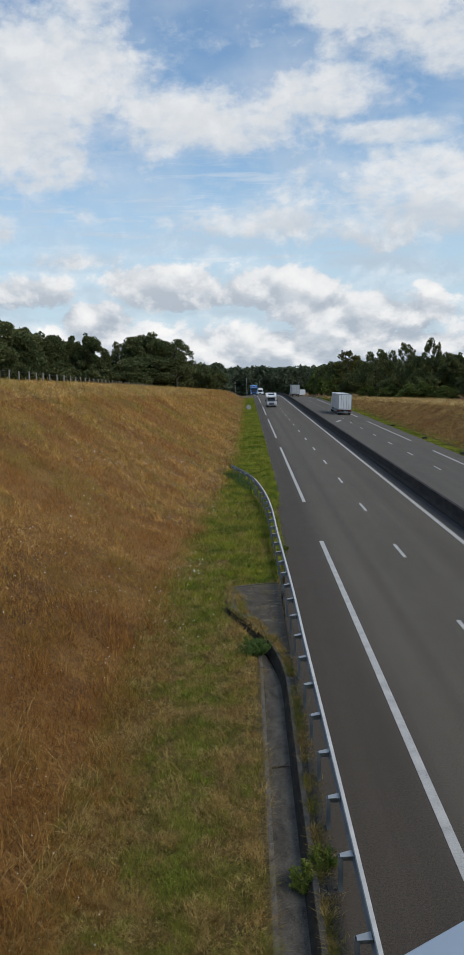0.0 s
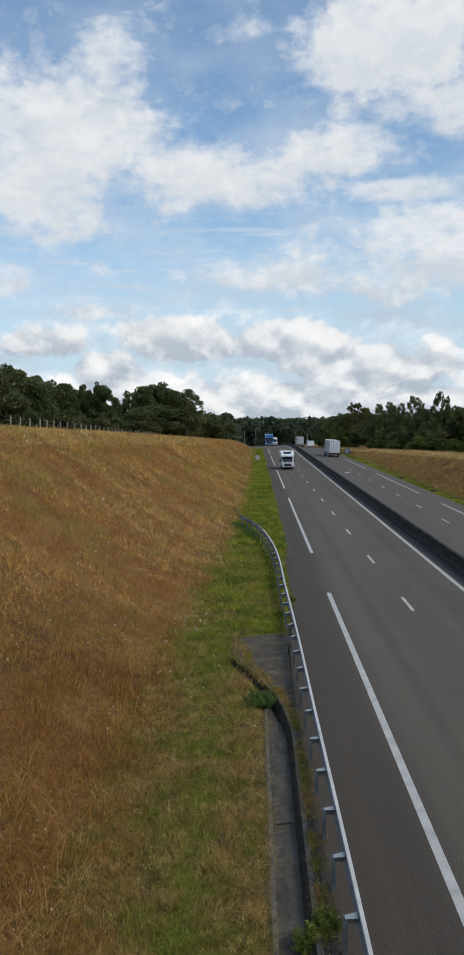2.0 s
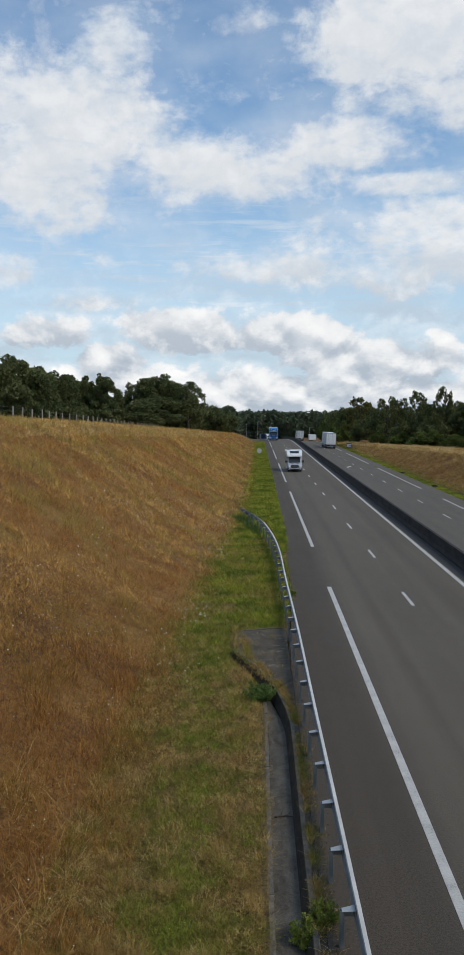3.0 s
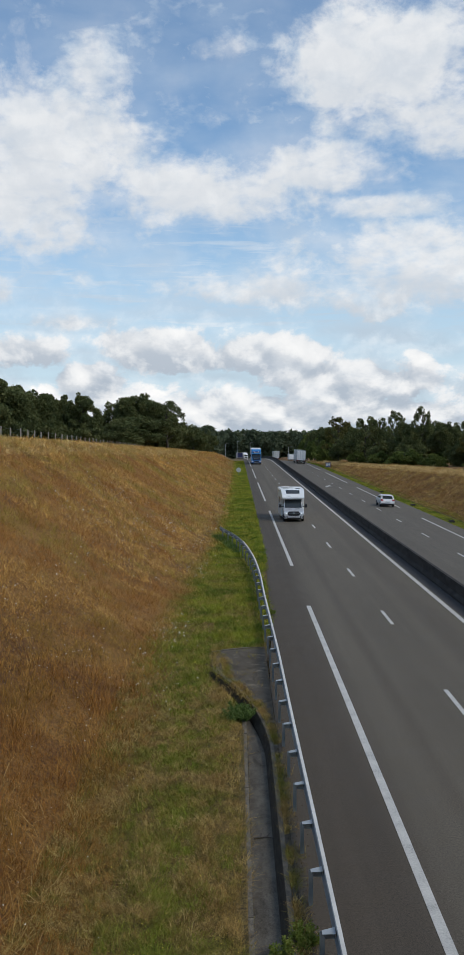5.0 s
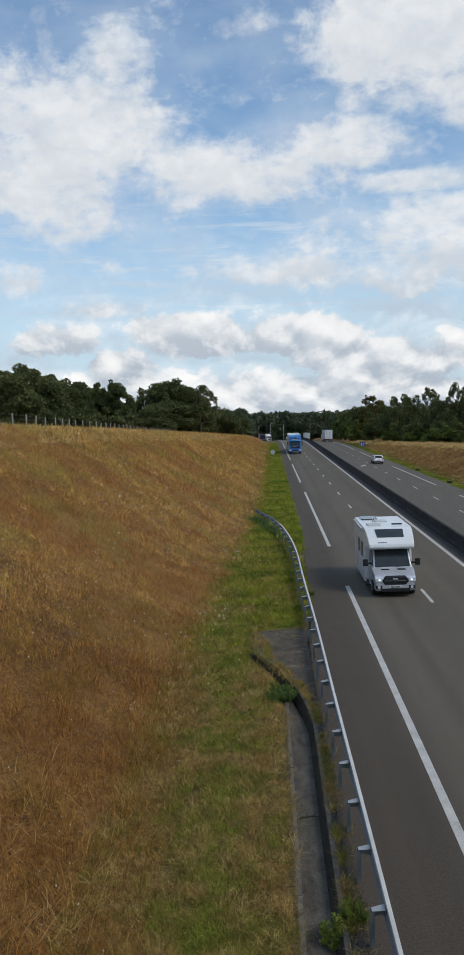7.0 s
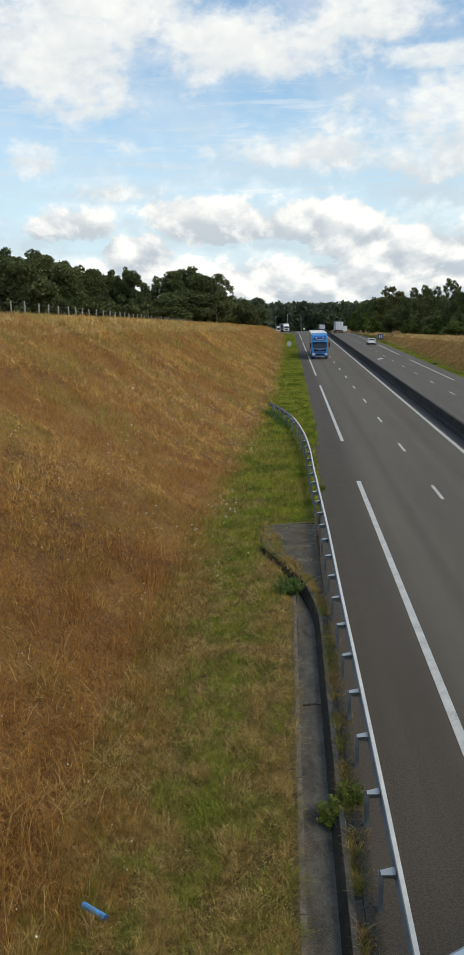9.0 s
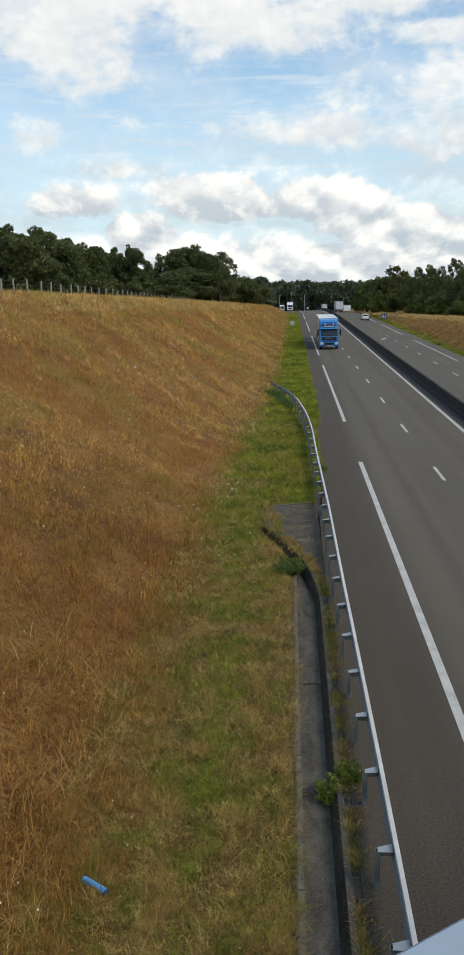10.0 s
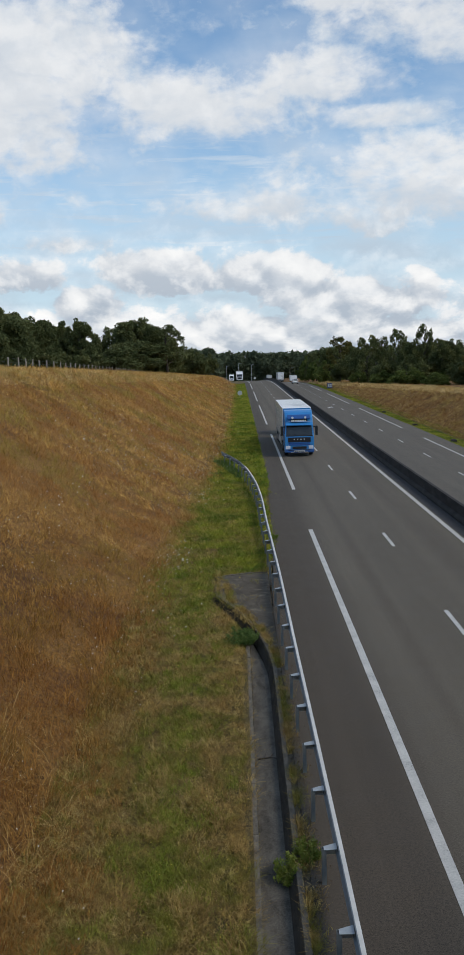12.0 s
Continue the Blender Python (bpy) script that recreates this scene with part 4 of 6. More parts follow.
        part("marker_lamp", box(s * 1.0 - 0.05, s * 1.0 + 0.05, 1.13, 1.19, 2.23, 2.27, 0.006), LAMP_CLEAR, v)
    part("entrance_door", slab([(-1.158, 5.5, 0.5), (-1.158, 6.15, 0.5), (-1.158, 6.15, 2.3), (-1.158, 5.5, 2.3)], -0.012, 0.003), WHITE_DIRTY, v)
    part("awning", prism([(2.9, 2.78), (2.9, 2.92), (6.6, 2.92), (6.6, 2.78)], 0.06, 0.015), WHITE_DIRTY, v).location = (-1.2, 0, 0)
    part("underbody", box(-0.85, 0.85, 0.4, 6.8, 0.22, 0.5, 0.02), BLACK, v)
    part("screen_band", slab([(-0.80, 1.44, 1.98), (0.80, 1.44, 1.98), (0.77, 1.55, 2.10), (-0.77, 1.55, 2.10)], 0.03, 0.004), BLACK, v)
    part("roof_aerial", rod((-0.55, 3.9, 2.98), (-0.55, 3.9, 3.30), 0.03, 0.02, 8), WHITE_DIRTY, v)
    part("entry_step", box(-1.18, -0.9, 1.6, 2.3, 0.30, 0.36, 0.01), BLACK, v)
    wheel("wheel", 0.35, 0.22, v, [(1.0, 0.92), (-1.0, 0.92), (1.04, 5.2), (-1.04, 5.2)], RIM)
    return v


def blue_truck():
    v = thing("blue_truck", "bright blue articulated lorry pulling a white box trailer", "truck")
    cab = part("cab", prism([(0.02, 0.42), (0.0, 0.6), (0.0, 1.75), (0.06, 1.80), (0.34, 2.72), (0.50, 2.86), (2.2, 2.86), (2.2, 0.75), (0.9, 0.42)], 1.245, 0.05, 2, lambda y, z: 1 - 0.035 * max(0, z - 1.8)), BLUE, v)
    part("roof_fairing", prism([(0.42, 2.83), (0.62, 3.22), (1.05, 3.70), (1.5, 3.86), (2.2, 3.90), (2.2, 2.83)], 1.2, 0.07, 2), BLUE, v)
    part("windscreen", slab([(-1.12, 0.045, 1.80), (1.12, 0.045, 1.80), (1.06, 0.32, 2.68), (-1.06, 0.32, 2.68)], 0.02, 0.008), GLASS, v)
    part("sun_visor", prism([(-0.06, 2.66), (-0.08, 2.72), (0.36, 2.92), (0.36, 2.84)], 1.15, 0.015), BLUE, v)
    s = part("light_box", box(-0.72, 0.72, 0.25, 0.50, 2.92, 3.16, 0.03), BLACK, v, "black roof sign with white lettering")
    bars("sign_lettering", -0.64, 0.64, 0.248, 2.97, 3.11, 9, PLATE, s, 0.18)
    part("roof_deflector", prism([(0.36, 3.16), (0.30, 3.24), (0.62, 3.56), (0.70, 3.50)], 0.95, 0.02), BLUE_DARK, v)
    for x in (-0.55, 0.55):
        part("roof_lamp", rod((x, 0.30, 3.32), (x, 0.42, 3.32), 0.10, 0.09, 12), LAMP_CLEAR, v)
    part("upper_grille", prism([(-0.03, 1.26), (-0.03, 1.64), (0.05, 1.68), (0.05, 1.22)], 0.96, 0.02), BLACK, v, "black slatted grille with pale letters")
    for k in range(4):
        part("maker_letter", box(-0.48 + 0.28 * k, -0.38 + 0.28 * k, -0.047, -0.035, 1.46, 1.54, 0.004), PLATE, v)
    for z in (0.98, 1.12):
        part("grille_slat", box(-0.92, 0.92, -0.03, 0.02, z, z + 0.10, 0.012), BLUE_DARK, v)
    part("lower_grille", box(-0.60, 0.60, -0.035, 0.02, 0.66, 0.88, 0.012), BLACK, v)
    for x in (-1, 1):
        h = part("headlamp", prism([(-0.03, 0.66), (-0.03, 0.94), (0.12, 1.02), (0.12, 0.66)], 0.20, 0.02), LAMP_CLEAR, v, "clear headlamp")
        h.location = (x * 0.98, 0, 0)
        part("fog_lamp", rod((x * 0.86, -0.03, 0.54), (x * 0.86, 0.0, 0.54), 0.06, 0.06, 10), LAMP_CLEAR, v)
        m = part("door_mirror", box(min(x * 1.36, x * 1.58), max(x * 1.36, x * 1.58), 0.05, 0.20, 1.82, 2.62, 0.04), BLACK, v)
        part("mirror_arm", box(min(x * 1.2, x * 1.38), max(x * 1.2, x * 1.38), 0.10, 0.16, 2.50, 2.58, 0.01), BLACK, m)
        part("side_window", slab([(x * 1.235, 0.55, 1.9), (x * 1.235, 1.5, 1.9), (x * 1.20, 1.5, 2.6), (x * 1.20, 0.62, 2.6)], 0.02 * x), GLASS, v)
        part("step_panel", box(min(x * 1.0, x * 1.24), max(x * 1.0, x * 1.24), 0.9, 2.3, 0.38, 0.75, 0.03), BLUE_DARK, v)
        part("side_fairing", slab([(x * 1.22, 2.2, 0.8), (x * 1.22, 2.75, 0.8), (x * 1.2, 2.75, 3.85), (x * 1.2, 2.2, 3.85)], 0.03 * x), BLUE, v)
        part("wiper", rod((x * 0.5 - 0.4, 0.03, 1.85), (x * 0.5 + 0.2, 0.05, 1.95), 0.015, 0.012, 5), BLACK, v)
    part("bumper", prism([(-0.05, 0.36), (-0.08, 0.46), (-0.05, 0.62), (0.3, 0.62), (0.3, 0.36)], 1.24, 0.03), BLUE_DARK, v)
    part("bumper_intake", box(-0.95, 0.95, -0.09, -0.05, 0.56, 0.62, 0.008), BLACK, v)
    part("screen_frame", box(-1.14, 1.14, 0.0, 0.06, 1.74, 1.81, 0.012), BLACK, v)
    part("top_window", slab([(-0.95, 0.53, 3.22), (0.95, 0.53, 3.22), (0.9, 0.80, 3.48), (-0.9, 0.80, 3.48)], 0.02, 0.006), BLUE_DARK, v, "deep blue panel on the roof fairing")
    part("light_bar", rod((-0.98, 0.18, 2.98), (0.98, 0.18, 2.98), 0.03, 0.03, 8), CHROME, v)
    part("dashboard", box(-1.0, 1.0, 0.10, 0.40, 1.80, 1.90, 0.02), WHITE_DIRTY, v)
    for x in (-0.6, 0.0, 0.6):
        part("bumper_lamp", box(x - 0.13, x + 0.13, -0.10, -0.07, 0.38, 0.42, 0.006), LAMP_CLEAR, v)
    pl = part("number_plate", box(-0.45, 0.45, -0.09, -0.06, 0.42, 0.54, 0.004), PLATE, v)
    bars("plate_marks", -0.40, 0.40, -0.091, 0.445, 0.515, 5, BLACK, pl, 0.3)
    t = part("trailer_box", box(-1.275, 1.275, 2.95, 16.4, 1.12, 4.0, 0.03), WHITE, v, "white box trailer body")
    part("front_board", box(-1.2, 1.2, 2.93, 2.96, 1.3, 3.95, 0.01), BLUE, t)
    for x in (-1, 1):
        part("side_skirt", box(min(x * 1.2, x * 1.25), max(x * 1.2, x * 1.25), 6.5, 11.4, 0.42, 1.12, 0.02), WHITE_DIRTY, v)
        part("side_rail", box(min(x * 1.27, x * 1.29), max(x * 1.27, x * 1.29), 2.98, 16.38, 1.12, 1.30, 0.005), ZINC_DULL, t)
    part("roof_patch", box(-0.2, 1.0, 6.2, 8.2, 3.999, 4.008), SIGN_GREY, t)
    for x in (-1, 1):
        for i in range(9):
            part("side_post", box(min(x * 1.272, x * 1.288), max(x * 1.272, x * 1.288), 3.2 + i * 1.6, 3.24 + i * 1.6, 1.32, 3.96), ZINC_DULL, t)
    for i in range(8):
        part("roof_seam", box(-1.25, 1.25, 4.2 + i * 1.6, 4.24 + i * 1.6, 3.995, 4.012), WHITE_DIRTY, t)
    part("chassis", box(-0.5, 0.5, 0.5, 16.2, 0.62, 1.05, 0.02), BLACK, v)
    wheel("wheel", 0.50, 0.32, v, [(1.22, 1.45), (-1.22, 1.45), (1.22, 5.1), (-1.22, 5.1)] + [(sx, yy) for yy in (12.2, 13.5, 14.8) for sx in (1.24, -1.24)], RIM)
    return v


def box_truck(name, label, length, door_mat):
    """A lorry seen from behind."""
    v = thing(name, label, "truck", "lorries driving away")
    b = part("cargo_box", box(-1.27, 1.27, 0.0, length, 1.02, 3.95, 0.04), WHITE, v, "white panelled cargo body")
    for x in (-1, 1):
        d = part("rear_door", box(min(x * 0.02, x * 1.2), max(x * 0.02, x * 1.2), -0.03, 0.01, 1.12, 3.82, 0.012), door_mat, b)
        for k in (0.28, 0.72):
            part("lock_bar", rod((x * k, -0.05, 1.15), (x * k, -0.05, 3.8), 0.018, 0.018, 6), ZINC_DULL, d)
        part("corner_post", box(min(x * 1.2, x * 1.275), max(x * 1.2, x * 1.275), -0.04, 0.0, 1.02, 3.95, 0.008), ZINC_DULL, b)
        part("tail_lamp", box(x * 0.98 - 0.2, x * 0.98 + 0.2, -0.04, 0.05, 0.78, 0.92, 0.01), LAMP_RED, v)
        part("mudguard", box(x * 1.0 - 0.24, x * 1.0 + 0.24, 0.25, 0.28, 0.25, 0.95, 0.005), BLACK, v)
        part("side_guard", box(min(x * 1.2, x * 1.25), max(x * 1.2, x * 1.25), 3.2, length - 1.8, 0.5, 0.9, 0.01), ZINC_DULL, v)
        for i in range(7):
            part("panel_seam", box(min(x * 1.268, x * 1.282), max(x * 1.268, x * 1.282), 0.9 + i * (length - 1.4) / 7, 0.94 + i * (length - 1.4) / 7, 1.05, 3.9), ZINC_DULL, b)
    part("top_rail", box(-1.275, 1.275, -0.04, 0.0, 3.84, 3.96, 0.008), ZINC_DULL, b)
    part("rear_bumper", box(-1.18, 1.18, 0.02, 0.14, 0.44, 0.60, 0.012), ZINC_DULL, v)
    pl = part("number_plate", box(-0.26, 0.26, -0.03, 0.0, 0.68, 0.79, 0.004), PLATE, v)
    bars("plate_marks", -0.22, 0.22, -0.031, 0.70, 0.77, 7, BLACK, pl)
    part("chassis", box(-0.45, 0.45, 0.1, length + 1.8, 0.62, 1.0, 0.02), BLACK, v)
    part("cab", prism([(length + 0.25, 0.5), (length + 0.25, 3.0), (length + 1.9, 2.9), (length + 2.15, 1.8), (length + 2.2, 0.5)], 1.2, 0.06), WHITE, v)
    wheel("wheel", 0.48, 0.3, v, [(sx, yy) for yy in (1.1, 2.35, length - 1.0, length + 1.3) for sx in (1.2, -1.2)], RIM)
    return v


def hatchback():
    v = thing("hatchback_car", "small white hatchback car with a dark rear window", "car")
    shape = lambda y, z: 1.0 - 0.06 * max(0, (0.35 - y) / 0.35) - 0.10 * max(0, (y - 3.6) / 0.6)
    part("body", prism([(0.06, 0.34), (0.0, 0.5), (0.02, 0.72), (0.16, 0.98), (1.2, 0.98), (3.0, 0.94), (3.95, 0.78), (4.15, 0.6), (4.15, 0.34)], 0.90, 0.07, 3, shape), WHITE, v)
    part("cabin", prism([(0.14, 0.95), (0.52, 1.40), (0.85, 1.47), (1.9, 1.48), (2.45, 1.36), (3.2, 0.93)], 0.80, 0.06, 3, lambda y, z: 1.04 - 0.26 * max(0, z - 0.95)), WHITE, v)
    part("rear_window", slab([(-0.66, 0.19, 1.03), (0.66, 0.19, 1.03), (0.56, 0.46, 1.36), (-0.56, 0.46, 1.36)], 0.02, 0.008), GLASS, v)
    part("spoiler", prism([(0.30, 1.40), (0.28, 1.44), (0.8, 1.50), (0.8, 1.44)], 0.62, 0.01), WHITE, v)
    for s in (-1, 1):
        part("side_window", slab([(s * 0.80, 0.75, 1.02), (s * 0.80, 2.75, 1.02), (s * 0.72, 2.3, 1.36), (s * 0.72, 0.95, 1.38)], 0.02 * s), GLASS, v)
        part("tail_lamp", prism([(0.03, 0.78), (0.12, 0.98), (0.35, 0.97), (0.35, 0.82)], 0.15, 0.02), LAMP_RED, v).location = (s * 0.70, -0.02, 0)
        part("door_mirror", box(min(s * 0.9, s * 1.04), max(s * 0.9, s * 1.04), 2.6, 2.72, 0.98, 1.10, 0.02), WHITE, v)
    part("rear_bumper", prism([(-0.02, 0.28), (-0.04, 0.36), (-0.02, 0.46), (0.2, 0.46), (0.2, 0.28)], 0.80, 0.02), BLACK, v)
    pl = part("number_plate", box(-0.26, 0.26, -0.015, 0.01, 0.60, 0.71, 0.004), PLATE, v)
    bars("plate_marks", -0.22, 0.22, -0.016, 0.625, 0.685, 7, BLACK, pl)
    wheel("wheel", 0.32, 0.21, v, [(0.88, 0.72), (-0.88, 0.72), (0.88, 3.3), (-0.88, 3.3)], RIM)
    return v


def van(name, label, mat, length, height):
    """An oncoming vehicle far off."""
    v = thing(name, label, "van", "far oncoming traffic")
    part("body", prism([(0.05, 0.35), (0.0, 0.6), (0.05, 1.0), (0.75, 1.2), (1.3, 0.8 * height), (1.7, height), (length, height), (length, 0.35)], 1.0, 0.06, 2), mat, v)
    part("windscreen", slab([(-0.85, 0.80, 1.24), (0.85, 0.80, 1.24), (0.78, 1.27, 0.79 * height), (-0.78, 1.27, 0.79 * height)], 0.03), GLASS, v)
    part("grille", box(-0.5, 0.5, -0.02, 0.05, 0.62, 0.92, 0.01), BLACK, v)
    for s in (-1, 1):
        part("headlamp", box(s * 0.75 - 0.14, s * 0.75 + 0.14, -0.02, 0.1, 0.78, 0.95, 0.02), LAMP_CLEAR, v)
    wheel("wheel", 0.34, 0.22, v, [(0.98, 0.9), (-0.98, 0.9), (0.98, length - 1.1), (-0.98, length - 1.1)], RIM)
    return v


def far_lorry():
    """A lorry far off that comes towards the bridge."""
    v = thing("oncoming_lorry", "distant white lorry with a dark blue trailer side", "truck", "far oncoming traffic")
    part("cab", prism([(0.0, 0.45), (0.0, 1.7), (0.25, 2.75), (0.9, 3.3), (2.1, 3.5), (2.1, 0.6)], 1.2, 0.06), WHITE, v)
    part("windscreen", slab([(-1.05, -0.0, 1.72), (1.05, -0.0, 1.72), (1.0, 0.23, 2.6), (-1.0, 0.23, 2.6)], 0.03), GLASS, v)
    part("grille", box(-0.8, 0.8, -0.03, 0.02, 0.75, 1.5, 0.01), BLACK, v)
    t = part("trailer_box", box(-1.27, 1.27, 2.5, 15.5, 1.05, 3.9, 0.03), WHITE, v)
    part("side_panel", box(-1.29, -1.268, 2.6, 12.0, 1.3, 3.7, 0.004), SIGN_BLUE, t, "dark blue panel")
    for x in (-1, 1):
        part("headlamp", box(x * 0.95 - 0.16, x * 0.95 + 0.16, -0.03, 0.05, 0.75, 0.95, 0.02), LAMP_CLEAR, v)
    part("chassis", box(-0.5, 0.5, 0.5, 15.2, 0.55, 1.04, 0.02), BLACK, v)
    wheel("wheel", 0.5, 0.3, v, [(sx, yy) for yy in (1.3, 4.6, 11.8, 13.1) for sx in (1.2, -1.2)], RIM)
    return v


MOTORHOME = motorhome()
BLUE_TRUCK = blue_truck()
BOX_TRUCK = box_truck("box_truck", "white high-sided lorry with double rear doors, driving away", 13.2, WHITE)
FAR_TRUCK = box_truck("far_truck", "distant white lorry driving away over the crest", 13.0, WHITE_DIRTY)
HATCHBACK = hatchback()
FAR_LORRY = far_lorry()
FAR_COACH = van("white_camper_van", "distant tall white camper van coming over the crest", WHITE, 7.0, 3.0)
LEAD_VAN = van("delivery_van", "white delivery van far off ahead of the blue lorry", WHITE, 6.2, 2.9)


CAR_WAY = [(0, -56.0), (5, 109.0), (5.5, 120.0), (6.5, 143.0), (10, 220.0), (11, 243.0), (12, 266.0)]     # seconds, metres
LORRY_WAY = [(0, 168.0), (1, 189.5), (2, 208.0), (3, 223.5), (5, 254.0), (12, 352.0)]
FAR_BEARING = [(0, 1.0), (5, 0.63), (6, 0.27), (7, -0.05), (11, 0.0), (12, 0.12)]     # seconds, degrees east of the road's line


def motions():
    ts = [i * 0.5 for i in range(25)]

    def left(y, x):
        return pose(x + bend(y) * 0.9, y, dip(y) + 0.004, math.degrees(math.atan(dip(y + 1) - dip(y))))

    def right(y, x):
        return pose(x, y, dip(y) + right_level(x) + 0.004, math.degrees(math.atan(dip(y + 1) - dip(y))), 2.86)
    walk(MOTORHOME, [(t, left(189.6 - 21.16 * t - 0.35 * max(0, t - 4), 5.43 + 0.04 * max(0, t - 4))) for t in ts])
    walk(BLUE_TRUCK, [(t, left(333.4 - 21.6 * t, 5.08 + 0.01 * t)) for t in ts])
    walk(BOX_TRUCK, [(t, right(lerp_table(t, LORRY_WAY), 18.75 - 1.6 * ease(t, 7, 12))) for t in ts])
    walk(FAR_TRUCK, [(t, right(293.0 + 14.0 * t, 16.5)) for t in ts])
    walk(HATCHBACK, [(t, right(lerp_table(t, CAR_WAY), 18.85 - 1.4 * ease(t, 9, 12))) for t in ts])

    def far(y, bearing, turn=0.0):
        return pose(0.06 + y * math.tan(radians(bearing)), y, dip(y) + 0.004, math.degrees(math.atan(dip(y + 1) - dip(y))), 0, turn)
    walk(FAR_LORRY, [(t, far(604.0 - 22.0 * t, lerp_table(t, FAR_BEARING), 17.0 - 17.0 * ease(t, 7.2, 10.5))) for t in ts])
    walk(FAR_COACH, [(t, far(640.0 - 22.0 * t, lerp_table(t, FAR_BEARING) - 0.52)) for t in ts])
    walk(LEAD_VAN, [(t, left(357.5 - 21.6 * t - 5.6 * ease(t, 1.5, 4.0), 8.7 - 3.3 * ease(t, 1.6, 3.2))) for t in ts])


# ---- trees ----
def leaf_cloud(rng, centres, radii, per, size, flat=0.75):
    """Small leaf sprays over the shells of many boughs: corners of loose quads."""
    out = []
    for c, r in zip(centres, radii):
        k = max(8, int(per * r * r))
        u = rng.normal(size=(k, 3))
        u /= np.linalg.norm(u, axis=1)[:, None]
        d = r * (0.55 + 0.5 * rng.random(k) ** 0.6)
        p = np.asarray(c) + u * d[:, None] * np.array([1, 1, flat])
        a = rng.normal(size=(k, 3))
        a /= np.linalg.norm(a, axis=1)[:, None]
        b = np.cross(a, rng.normal(size=(k, 3)))
        b /= np.linalg.norm(b, axis=1)[:, None]
        s = size * (0.5 + rng.random(k))[:, None]
        w = s * (0.35 + 0.4 * rng.random(k))[:, None]
        out.append(np.stack([p - a * s, p + b * w * 1.6, p + a * s], 1))
    return np.concatenate(out)


def make_tree(seed, height, spread, kind, leaf):
    """A broadleaf tree: tapered trunk, forked limbs, boughs of leaf sprays with gaps."""
    rng = np.random.default_rng(seed)
    root = new("tree")
    bm = bmesh.new()
    base = 0.24 * height
    lean = rng.normal(size=2) * 0.03 * height
    fork = Vector((lean[0] * 0.4, lean[1] * 0.4, base))
    rod((0, 0, -0.4), fork, 0.034 * height, 0.024 * height, 9, bm)
    top = Vector((lean[0], lean[1], height * 0.86))
    rod(fork, top, 0.022 * height, 0.004 * height, 7, bm)
    centres, radii = [], []
    n = {"round": 26, "tall": 22, "open": 17, "bush": 14}[kind]
    for i in range(n):
        k = (i + 0.5) / n
        h = base + (height * 0.93 - base) * k ** 0.85
        swell = math.sin(math.pi * min(1, (0.22 + 0.72 * k))) ** (0.6 if kind != "tall" else 0.9)
        if kind == "bush":
            h = height * (0.2 + 0.65 * k)
        a = i * 2.4 + rng.random() * 0.9
        reach = spread * 0.5 * swell * (0.45 + 0.6 * rng.random()) * (1.15 if kind == "open" else 1.0)
        c = Vector((lean[0] * k + math.cos(a) * reach, lean[1] * k + math.sin(a) * reach, h))
        start = fork.lerp(top, min(0.95, max(0, k - 0.15)))
        rod(start, c, 0.011 * height * (1.1 - 0.7 * k), 0.002 * height, 5, bm)
        centres.append(c)
        radii.append(spread * (0.13 + 0.10 * rng.random()) * (1.15 - 0.35 * k) * (0.76 if kind == "open" else 1.0))
        for q in range(3):
            d = Vector(rng.normal(size=3)).normalized() * radii[-1] * 1.15
            e = c + d
            rod(c, e, 0.003 * height, 0.001 * height, 4, bm)
            centres.append(e)
            radii.append(radii[-1 - q] * (0.42 + 0.25 * rng.random()))
    trunk = part("trunk", bm, BARK, root)
    leaves = leaf_cloud(rng, centres, radii, 150 if kind != "open" else 105, 0.27)
    crown = soup("crown", leaves, 3, leaf)
    crown.parent = root
    flat = leaves.reshape(-1, 3)
    return root, float(np.percentile(flat[:, 2], 99.8)), float(np.percentile(np.hypot(flat[:, 0], flat[:, 1]), 93))


def plant(protos, places, label, group):
    """places: kind, x, y, height of the tree's top above the road, half width of its crown, turn."""
    used = set()
    for i, x, y, top, half, turn in places:
        ob, tall, wide = protos[i]
        g = land(x, y) - 0.1
        m = pose(x, y, g, 0, 0, turn)
        if i in used:
            ob = copy_thing(ob, m)
        else:
            ob.matrix_basis = m
            used.add(i)
        ob.scale = (half / wide, half / wide, (top - g) / tall)
        tagged(ob, label[i], "tree", group)


